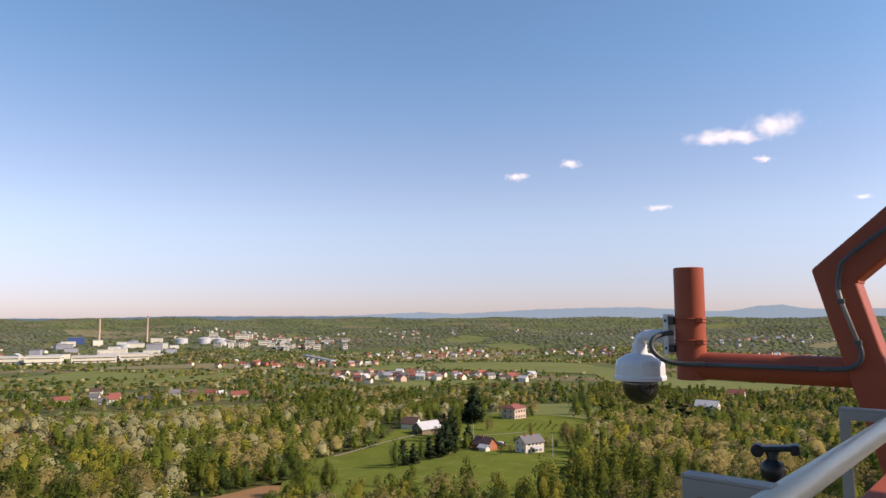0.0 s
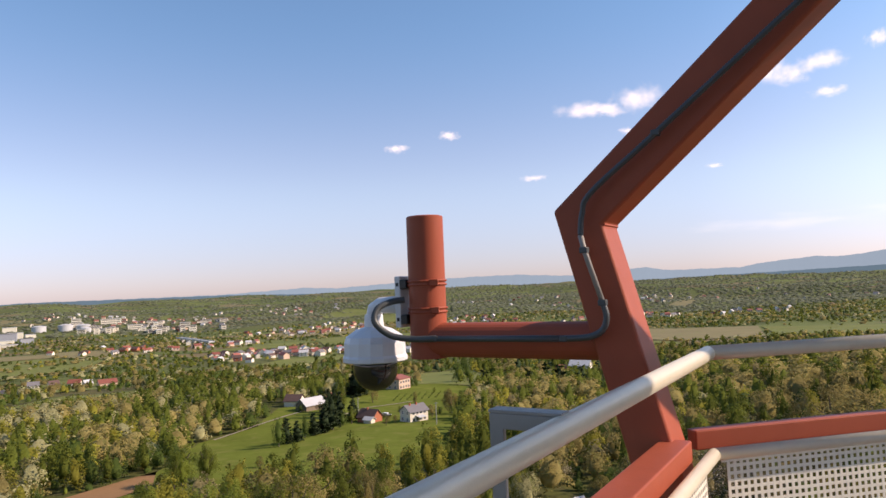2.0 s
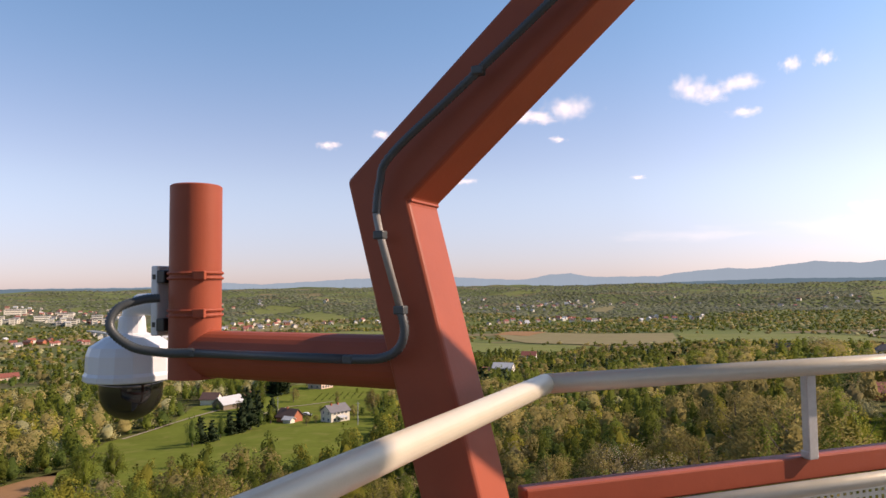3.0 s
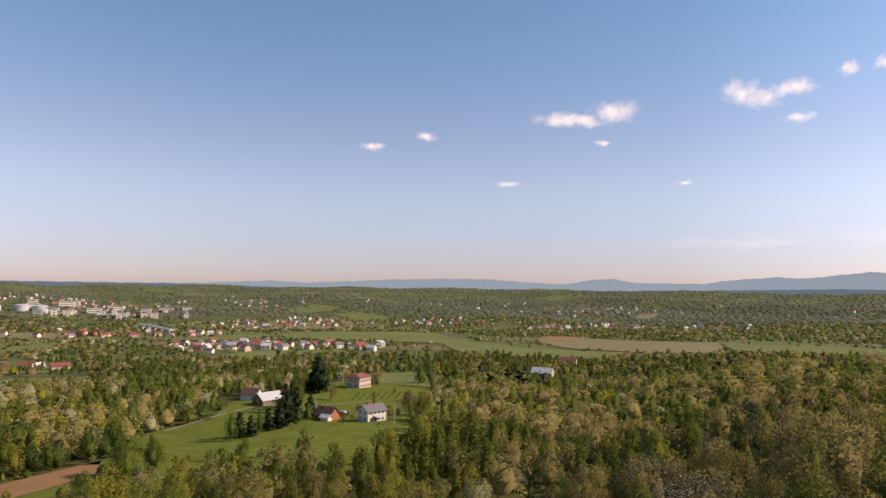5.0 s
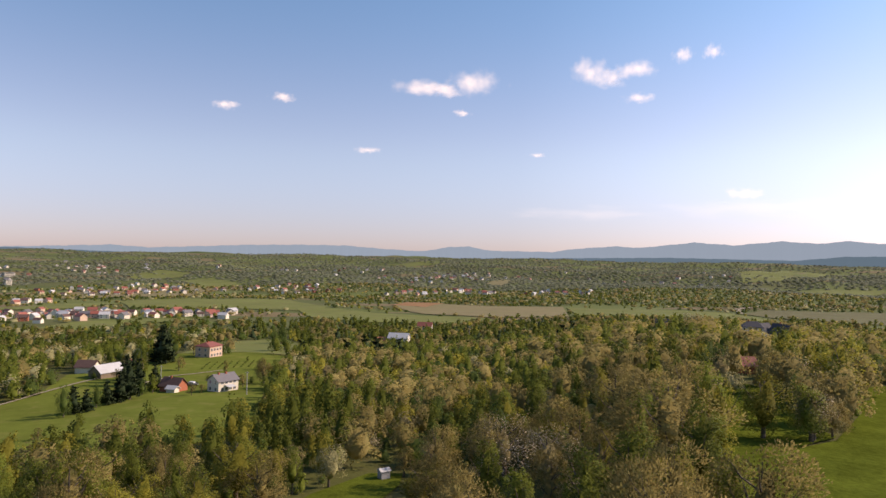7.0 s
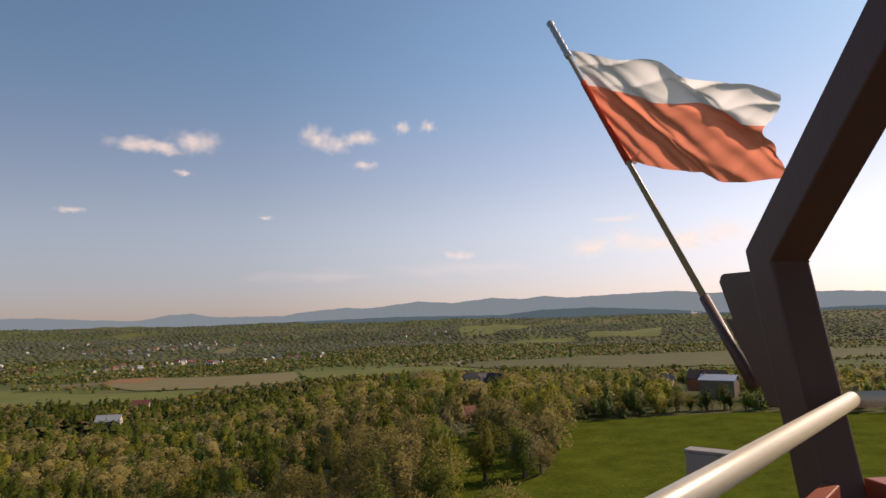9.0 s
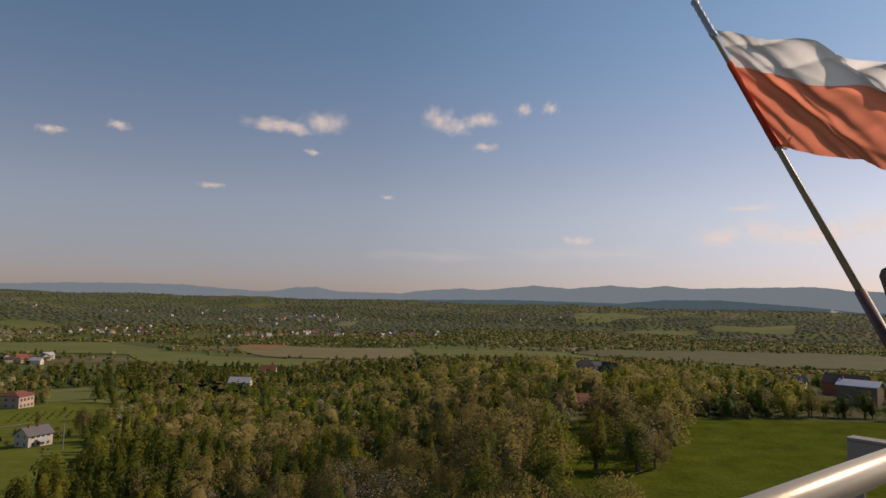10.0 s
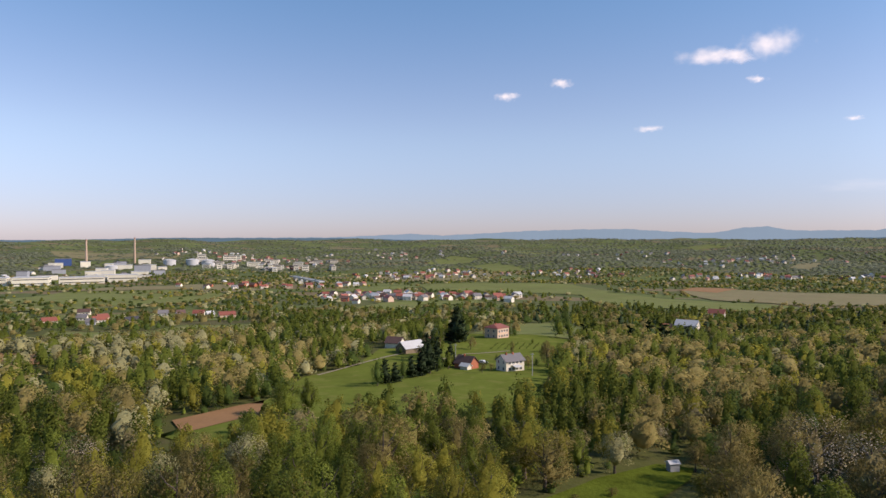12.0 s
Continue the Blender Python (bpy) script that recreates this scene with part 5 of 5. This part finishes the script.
def scatter(rg, r0, r1, az0, az1, gap, tries):
    """Places at least about gap apart, where the woods are."""
    cells, out = {}, []
    r = np.sqrt(rg.uniform(r0 ** 2, r1 ** 2, tries))
    a = np.radians(rg.uniform(az0, az1, tries))
    x, y = r * np.sin(a), r * np.cos(a)
    keep = rg.random(tries) < wood(x, y)
    for px_, py_ in zip(x[keep], y[keep]):
        c = (int(px_ // gap), int(py_ // gap))
        if any((px_ - qx) ** 2 + (py_ - qy) ** 2 < gap * gap for i in (-1, 0, 1) for j in (-1, 0, 1) for qx, qy in cells.get((c[0] + i, c[1] + j), ())):
            continue
        cells.setdefault(c, []).append((px_, py_))
        out.append((px_, py_))
    return out


rg = np.random.default_rng(11)
KINDS = {}
for i, (k, n) in enumerate((("green", 3), ("yellow", 1), ("dark", 2), ("brown", 3), ("blossom", 2), ("willow", 1), ("spruce", 2))):
    KINDS[k] = [tree_kind(k, 100 * i + j) for j in range(n)]
used = set()


def plant(kind, x, y, h, wide=1.0):
    src = KINDS[kind][rg.integers(len(KINDS[kind]))]
    s = h / 10.0
    m = Matrix.Translation((x, y, float(height(x, y)))) @ Matrix.Rotation(rg.random() * 6.283, 4, "Z")
    if src not in used:
        used.add(src)
        ob = src
        ob.matrix_basis = m
    else:
        ob = copy_thing(src, m)
    ob.scale = (s * wide, s * wide, s)
    return ob


# single trees with a known stand: the row by the meadow, the yard, the flowering edge of the lush meadow
for kind, x, y, h, wide in (("dark", -67, 235, 11, 0.8), ("spruce", -66, 241, 10, 1.5), ("spruce", -63, 244, 8, 1.7), ("dark", -62, 252, 9, 0.8), ("spruce", -60, 257, 9, 1.7), ("spruce", -57, 262, 12, 1.5), ("spruce", -55, 268, 14, 1.4), ("spruce", -59, 276, 13, 1.4), ("spruce", -60, 368, 21, 1.4), ("spruce", -56, 288, 14, 1.2), ("green", -59, 302, 17, 1.0), ("spruce", -51, 292, 11, 1.5), ("spruce", -64, 374, 17, 1.4), ("brown", -34, 270, 5, 1.0), ("brown", -26, 318, 9, 0.4), ("dark", -44, 418, 8, 1.2), ("brown", -52, 410, 9, 1.0), ("dark", -8, 440, 15, 1.1), ("dark", -2, 446, 13, 1.1), ("brown", -9, 300, 10, 1.1), ("green", -4, 285, 12, 1.0), ("brown", -62, 198, 3.5, 1.1), ("green", -70, 178, 11, 0.9), ("green", -74, 172, 9, 0.9), ("dark", -90, 206, 8, 1.2), ("blossom", -77, 166, 4, 1.4), ("green", -75, 170, 9, 0.8), ("brown", -50, 345, 7, 1.2),
                              ("spruce", -62, 384, 16, 1.2), ("dark", -5, 527, 17, 1.3), ("blossom", 212, 330, 11, 1.9), ("blossom", 200, 318, 9, 1.6), ("brown", 8, 118, 1.8, 1.7), ("brown", 2, 112, 1.5, 1.8)):
    plant(kind, x, y, h, wide)
# low shrubs, beds and fruit trees round the farmhouses
for kind, x, y, h, wide in (("dark", -36, 300, 2.2, 1.4), ("green", -33, 312, 3.5, 1.6), ("brown", -17, 292, 5.5, 1.2), ("dark", -14, 299, 4.0, 1.3), ("brown", -31, 277, 3.6, 1.0), ("blossom", -48, 296, 4.5, 1.2), ("green", -50, 283, 7.5, 1.3), ("dark", -53, 279, 6.0, 1.2), ("green", -29, 352, 2.0, 1.8), ("dark", -36, 405, 7.0, 1.4), ("brown", -47, 404, 8.0, 1.2), ("dark", -33, 410, 5.0, 1.6), ("green", -20, 372, 3.0, 1.3), ("brown", -12, 345, 6.0, 1.1), ("yellow", -8, 330, 5.0, 1.4), ("brown", -10, 312, 7.0, 1.2), ("dark", -80, 318, 4.0, 1.6), ("brown", -71, 317, 5.0, 1.2), ("spruce", -66, 316, 12, 1.3), ("spruce", -62, 310, 14, 1.3)):
    plant(kind, x, y, h, wide)
for row in range(4):
    for i in range(7):
        plant("green" if row % 2 else "dark", -40 + 3.6 * i + 0.5 * row, 350 + 5.5 * row + 0.9 * i, 1.0, 2.2)
# trees of a known height and width: the edge of the lush meadow, the garden, the foot of the slope
KNOWN = (("brown", 56, 92, 14.6, 17.0), ("yellow", 65, 93, 13.5, 6.0), ("yellow", 81, 104, 11.9, 8.4), ("green", 88, 101, 9.8, 7.0), ("blossom", 89, 101.5, 9.2, 6.8), ("yellow", 121, 130, 15.3, 12.0),
         ("brown", 94, 103, 6.5, 5.5), ("blossom", 126, 148, 7.5, 14.0), ("willow", 102, 141, 5.7, 5.5), ("blossom", 91, 139, 7.5, 9.0), ("green", 54, 86, 6.0, 4.4), ("blossom", 40, 120, 13.3, 11.5),
         ("blossom", 41, 101, 11.4, 12.3), ("green", 58, 154, 13.3, 6.3), ("green", 58, 177, 10.6, 7.0), ("brown", 66, 128, 12.8, 14.5), ("green", -76, 178, 11.0, 8.5), ("green", -71, 181, 8.7, 6.5),
         ("green", -75, 154, 6.5, 4.2), ("blossom", -73, 150, 3.4, 7.5), ("blossom", -91, 114, 8.0, 12.0), ("dark", -100, 205, 9.5, 11.0), ("yellow", 26, 116, 8.4, 11.0), ("brown", 25, 140, 6.2, 4.9),
         ("blossom", 19, 160, 5.8, 7.0), ("green", -28, 120, 12.4, 8.0), ("yellow", -7, 125, 12.5, 9.5), ("brown", -3, 119, 10.0, 10.0), ("dark", 30, 150, 7.0, 9.0), ("brown", 74, 118, 12.0, 12.0), ("blossom", 72, 122, 9.0, 8.0))
for kind, x, y, h, across in KNOWN:
    plant(kind, x, y, h, across / h / (2 * SHAPES[kind][1]))
for i in range(26):
    f = i / 25
    bx, by = 146 + 54 * f, 155 - 35 * f
    plant(("green", "yellow", "brown", "green", "yellow", "blossom", "dark")[int(rg.integers(7))], bx + rg.uniform(0, 9), by + rg.uniform(0, 7), float(rg.uniform(4.5, 8.5)), float(rg.uniform(1.1, 1.6)))

FRONT = []
for hx, hy in HOUSES:
    hr = math.hypot(hx, hy)
    if 90 < hr < 1000:
        drop_ = 34 - float(height(hx, hy))
        if (hx, hy) != (124, 170):
            FRONT.append((hx, hy, hr, min(140.0, 11.0 * hr / drop_) if 300 < hr < 480 and hx > 100 else min(75.0, 6.5 * hr / drop_) if hr > 300 or hx < 100 else 14.0, 12 if 300 < hr < 480 else 9))
for hx, hy, depth, side in ((-96, 172, 45, 11), (-88, 185, 40, 10), (10, 122, 44, 8), (19, 136, 46, 7), (2, 106, 40, 9), (-70, 175, 16, 12), (-30, 200, 20, 14), (124, 168, 14, 5), (90, 101, 26, 12), (81, 104, 16, 6), (66, 94, 14, 7)):
    FRONT.append((hx, hy, math.hypot(hx, hy), depth, side))


def clear_view(p):
    """False where a tree would stand on a house or hide it."""
    for hx, hy, hr, depth, wide in FRONT:
        along = (p[0] * hx + p[1] * hy) / hr
        side = abs(p[0] * hy - p[1] * hx) / hr
        if -8 < hr - along < depth and side < wide:
            return False
    return True


spots_near = [p for p in scatter(rg, 50, 225, -52, 62, 5.4, 12000) if all((p[0] - q[1]) ** 2 + (p[1] - q[2]) ** 2 > (0.45 * q[4] + 2) ** 2 for q in KNOWN)]
spots_near = [p for p in spots_near if min((p[0] - a) ** 2 + (p[1] - b) ** 2 for a, b in HOUSES) > 40 and clear_view(p)]
spots_near.sort(key=lambda p: math.hypot(*p))
near_n = 215
for (x, y), k in zip(spots_near[:near_n], species(rg, *np.array(spots_near[:near_n]).T)):
    hh = {"green": (8.5, 13.5), "yellow": (7, 11), "dark": (5, 9), "brown": (8.5, 13), "blossom": (5, 8.5), "willow": (7, 10), "spruce": (8, 12)}[k]
    plant(k, x, y, float(rg.uniform(*hh)), float(rg.uniform(0.95, 1.35)))
for k, obs in KINDS.items():
    for o in obs:
        if o not in used:
            for c in list(o.children):
                bpy.data.objects.remove(c)
            bpy.data.objects.remove(o)


def woods(name, places, kinds_of, clumps, count, size, core, hs, wide_, up, label):
    """Trees too many to count, joined by leaf kind."""
    sets = {(k, v): crown(rg, k, clumps, count, size, 3.0 if k == "spruce" and size < 0.4 else 0.0, core, up) for k in sorted(set(kinds_of)) for v in range(7)}
    byk = {}
    xs, ys = np.array(places).T
    zs = height(xs, ys)
    for x, y, z, k in zip(xs, ys, zs, kinds_of):
        V, F, Nn = sets[k, int(rg.integers(7))]
        s = rg.uniform(*hs) / 10 * {"green": 1.15, "yellow": 0.9, "dark": 0.85, "brown": 1.0, "blossom": 0.75, "willow": 0.95, "spruce": 1.3, "hill": 1.0}[k]
        a = rg.random() * 6.283
        wide = rg.uniform(*wide_) * {"green": 0.78, "yellow": 0.9}.get(k, 1.0)
        ca, sa = math.cos(a), math.sin(a)
        W = np.stack([(V[:, 0] * ca - V[:, 1] * sa) * s * wide + x, (V[:, 0] * sa + V[:, 1] * ca) * s * wide + y, V[:, 2] * s + z - 0.5], 1)
        M = np.stack([Nn[:, 0] * ca - Nn[:, 1] * sa, Nn[:, 0] * sa + Nn[:, 1] * ca, Nn[:, 2]], 1)
        byk.setdefault(k, []).append((W, F, M))
    for k, parts_ in byk.items():
        off = np.cumsum([0] + [len(p[0]) for p in parts_[:-1]])
        ob = leafy(name, np.concatenate([p[0] for p in parts_]), np.concatenate([p[1] + o_ for p, o_ in zip(parts_, off)]), np.concatenate([p[2] for p in parts_]), LEAF["bud" if k == "blossom" else k])
        tagged(ob, label + " of " + {"green": "fresh green birches", "yellow": "yellow green trees", "dark": "deep green trees", "brown": "brown budding trees", "blossom": "white blossom", "willow": "pale willows", "spruce": "dark spruces", "hill": "mixed green trees"}[k], "woods", kind="stuff")


rest = [p for p in spots_near[near_n:] if clear_view(p)]
woods("near_woods", rest, species(rg, *np.array(rest).T), 24, 620, 0.2, (6, 5, 0.5), (8, 12.5), (1.0, 1.4), 0.6, "near woods")
under_ = [p for p in scatter(rg, 48, 330, -52, 62, 5.2, 9000) if clear_view(p) and min((p[0] - a) ** 2 + (p[1] - b) ** 2 for a, b in HOUSES) > 50]
woods("undergrowth", under_, [("dark", "green", "brown", "dark", "brown")[int(rg.integers(5))] for _ in under_], 6, 60, 0.5, (6, 3, 0.6), (2.5, 5.0), (1.4, 2.1), 1.0, "undergrowth")
mid_spots = [p for p in scatter(rg, 225, 430, -54, 74, 5.8, 16000) if clear_view(p)]
woods("mid_woods", mid_spots, species(rg, *np.array(mid_spots).T), 16, 150, 0.33, (5, 4, 0.58), (7.5, 11), (1.3, 1.9), 0.85, "middle woods")
mid2 = [p for p in scatter(rg, 430, 800, -54, 74, 7.0, 26000) if clear_view(p)]
woods("valley_woods", mid2, species(rg, *np.array(mid2).T), 9, 36, 0.62, (5, 3, 0.68), (6, 10), (1.4, 2.1), 1.15, "valley woods")
far1 = [p for p in scatter(rg, 800, 1750, -54, 74, 9.0, 40000) if clear_view(p)]
woods("distant_woods", far1, species(rg, *np.array(far1).T), 5, 6, 1.3, (5, 2, 0.85), (4.5, 7.5), (1.9, 2.8), 1.9, "distant woods")
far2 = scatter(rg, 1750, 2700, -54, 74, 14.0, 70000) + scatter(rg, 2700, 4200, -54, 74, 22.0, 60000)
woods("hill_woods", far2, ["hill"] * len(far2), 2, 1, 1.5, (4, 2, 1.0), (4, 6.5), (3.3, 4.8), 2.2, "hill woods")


# ---- far mountains, a plain backdrop glowing in painted haze blue ----
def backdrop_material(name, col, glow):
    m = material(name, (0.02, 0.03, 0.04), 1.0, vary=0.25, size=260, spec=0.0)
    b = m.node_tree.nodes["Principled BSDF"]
    # the blue of the air between is put in as emission
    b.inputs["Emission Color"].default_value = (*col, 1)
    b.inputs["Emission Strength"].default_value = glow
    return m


def ridge(name, dist, prof, mat, label, rough, low=-60):
    az = np.arange(-64, 88, 0.12)
    el = np.interp(az, [p[0] for p in prof], [p[1] for p in prof])
    el = el + rough * (np.sin(az * 3.1) * 0.5 + np.sin(az * 7.7 + 1) * 0.3 + np.sin(az * 17 + 2) * 0.2 + np.sin(az * 41) * 0.08)
    top = 30 + dist * np.tan(np.radians(el))
    V, n = [], len(az)
    for f, k in ((0.93, 0.0), (1.0, 1.0)):
        r = dist * f
        V.append(np.stack([r * np.sin(np.radians(az)), r * np.cos(np.radians(az)), low + (top - low) * k], 1))
    F = [(i * n + j, i * n + j + 1, (i + 1) * n + j + 1, (i + 1) * n + j) for j in range(n - 1) for i in (0,)]
    return tagged(link_mesh(name, np.concatenate(V), F, mat, True), label, "mountains", kind="structure")


FARBLUE = backdrop_material("haze blue mountain glow", (0.23, 0.33, 0.43), 1.0)
MIDBLUE = backdrop_material("haze blue hill glow", (0.085, 0.15, 0.2), 1.0)
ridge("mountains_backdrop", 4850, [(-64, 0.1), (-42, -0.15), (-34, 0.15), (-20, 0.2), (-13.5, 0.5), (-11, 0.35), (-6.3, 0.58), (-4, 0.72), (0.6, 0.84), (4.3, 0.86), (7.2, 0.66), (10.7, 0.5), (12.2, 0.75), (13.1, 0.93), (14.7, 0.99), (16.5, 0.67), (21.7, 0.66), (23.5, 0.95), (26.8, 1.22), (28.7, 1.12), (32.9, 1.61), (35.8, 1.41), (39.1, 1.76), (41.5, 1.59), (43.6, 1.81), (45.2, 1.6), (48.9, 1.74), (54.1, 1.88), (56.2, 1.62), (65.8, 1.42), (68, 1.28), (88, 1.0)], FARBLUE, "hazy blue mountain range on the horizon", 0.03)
ridge("hills_backdrop", 4600, [(-64, 0.0), (-40, 0.0), (-33, 0.17), (-25, 0.15), (-20, 0.15), (-10, -0.1), (2, -0.25), (13, -0.05), (20, 0.1), (31, 0.36), (40, 0.3), (43.3, 0.66), (47.5, 0.74), (54, 0.35), (57, 0.05), (66, 0.3), (88, 0.2)], MIDBLUE, "wooded hills blued by haze before the mountains", 0.02)


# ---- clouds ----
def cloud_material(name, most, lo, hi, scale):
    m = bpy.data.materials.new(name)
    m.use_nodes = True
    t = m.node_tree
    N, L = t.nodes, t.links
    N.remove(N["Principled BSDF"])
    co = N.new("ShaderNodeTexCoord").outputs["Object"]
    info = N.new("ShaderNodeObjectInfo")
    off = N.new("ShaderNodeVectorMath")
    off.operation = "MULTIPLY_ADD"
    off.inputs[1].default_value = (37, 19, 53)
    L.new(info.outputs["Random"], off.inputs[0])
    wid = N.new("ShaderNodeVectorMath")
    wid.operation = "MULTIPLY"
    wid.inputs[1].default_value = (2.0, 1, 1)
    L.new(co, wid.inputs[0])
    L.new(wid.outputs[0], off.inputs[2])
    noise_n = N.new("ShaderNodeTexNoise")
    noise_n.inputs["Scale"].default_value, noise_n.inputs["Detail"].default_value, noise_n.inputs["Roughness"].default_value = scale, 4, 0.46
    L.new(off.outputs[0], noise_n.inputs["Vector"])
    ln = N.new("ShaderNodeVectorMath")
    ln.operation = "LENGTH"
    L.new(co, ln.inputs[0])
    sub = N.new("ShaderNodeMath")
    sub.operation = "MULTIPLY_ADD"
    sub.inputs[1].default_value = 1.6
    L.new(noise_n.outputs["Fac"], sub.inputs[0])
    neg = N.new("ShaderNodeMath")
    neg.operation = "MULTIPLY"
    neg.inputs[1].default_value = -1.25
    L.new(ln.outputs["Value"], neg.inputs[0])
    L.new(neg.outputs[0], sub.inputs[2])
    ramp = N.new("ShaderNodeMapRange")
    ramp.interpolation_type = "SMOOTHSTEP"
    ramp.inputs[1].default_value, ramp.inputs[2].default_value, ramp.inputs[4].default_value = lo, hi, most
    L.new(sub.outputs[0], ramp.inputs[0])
    # the sunlit white of the vapour is painted in as emission
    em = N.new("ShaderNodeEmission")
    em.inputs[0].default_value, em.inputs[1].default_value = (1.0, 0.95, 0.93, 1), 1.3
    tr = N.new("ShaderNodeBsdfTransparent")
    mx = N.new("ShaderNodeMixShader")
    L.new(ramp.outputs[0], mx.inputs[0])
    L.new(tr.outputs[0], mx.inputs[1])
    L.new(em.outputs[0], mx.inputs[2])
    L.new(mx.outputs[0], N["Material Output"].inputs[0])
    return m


CLOUD = cloud_material("cloud sheet glow", 0.78, -0.35, 1.2, 1.25)
# faint glowing sheets that lay a pale haze along the horizon
HAZE = cloud_material("thin haze sheet glow", 0.16, -0.2, 1.0, 1.6)


def cloud_mesh():
    n = 20
    V, F = [], []
    for i in range(n + 1):
        for j in range(n + 1):
            x, z = 2.4 * i / n - 1.2, 2.4 * j / n - 1.2
            V.append((x, -0.15 * max(0, 1 - x * x - z * z), z))
    for i in range(n):
        for j in range(n):
            F.append((i * (n + 1) + j, (i + 1) * (n + 1) + j, (i + 1) * (n + 1) + j + 1, i * (n + 1) + j + 1))
    return V, F


shape = haze_shape = None
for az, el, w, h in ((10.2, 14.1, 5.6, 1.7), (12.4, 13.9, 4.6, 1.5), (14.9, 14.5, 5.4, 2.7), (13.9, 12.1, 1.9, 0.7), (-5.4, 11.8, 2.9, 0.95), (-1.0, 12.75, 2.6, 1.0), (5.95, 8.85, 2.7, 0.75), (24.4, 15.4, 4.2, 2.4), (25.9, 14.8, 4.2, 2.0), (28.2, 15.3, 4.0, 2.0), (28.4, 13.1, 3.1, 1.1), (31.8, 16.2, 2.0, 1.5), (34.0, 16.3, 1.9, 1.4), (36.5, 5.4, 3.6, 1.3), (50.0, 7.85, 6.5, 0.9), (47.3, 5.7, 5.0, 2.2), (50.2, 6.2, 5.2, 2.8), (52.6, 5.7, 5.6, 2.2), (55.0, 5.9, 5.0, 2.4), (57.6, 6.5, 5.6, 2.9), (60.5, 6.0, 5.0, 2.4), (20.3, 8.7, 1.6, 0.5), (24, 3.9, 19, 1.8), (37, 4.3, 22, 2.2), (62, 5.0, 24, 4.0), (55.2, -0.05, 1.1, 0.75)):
    if shape is None:
        V, F = cloud_mesh()
        ob = link_mesh("cloud", V, F, CLOUD, True)
        shape = ob.data
    else:
        ob = new("cloud", shape)
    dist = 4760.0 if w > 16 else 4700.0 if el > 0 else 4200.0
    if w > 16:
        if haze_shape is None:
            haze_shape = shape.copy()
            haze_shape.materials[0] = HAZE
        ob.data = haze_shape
    d = Vector((math.sin(radians(az)) * math.cos(radians(el)), math.cos(radians(az)) * math.cos(radians(el)), math.sin(radians(el))))
    s = dist * radians(1) / 2
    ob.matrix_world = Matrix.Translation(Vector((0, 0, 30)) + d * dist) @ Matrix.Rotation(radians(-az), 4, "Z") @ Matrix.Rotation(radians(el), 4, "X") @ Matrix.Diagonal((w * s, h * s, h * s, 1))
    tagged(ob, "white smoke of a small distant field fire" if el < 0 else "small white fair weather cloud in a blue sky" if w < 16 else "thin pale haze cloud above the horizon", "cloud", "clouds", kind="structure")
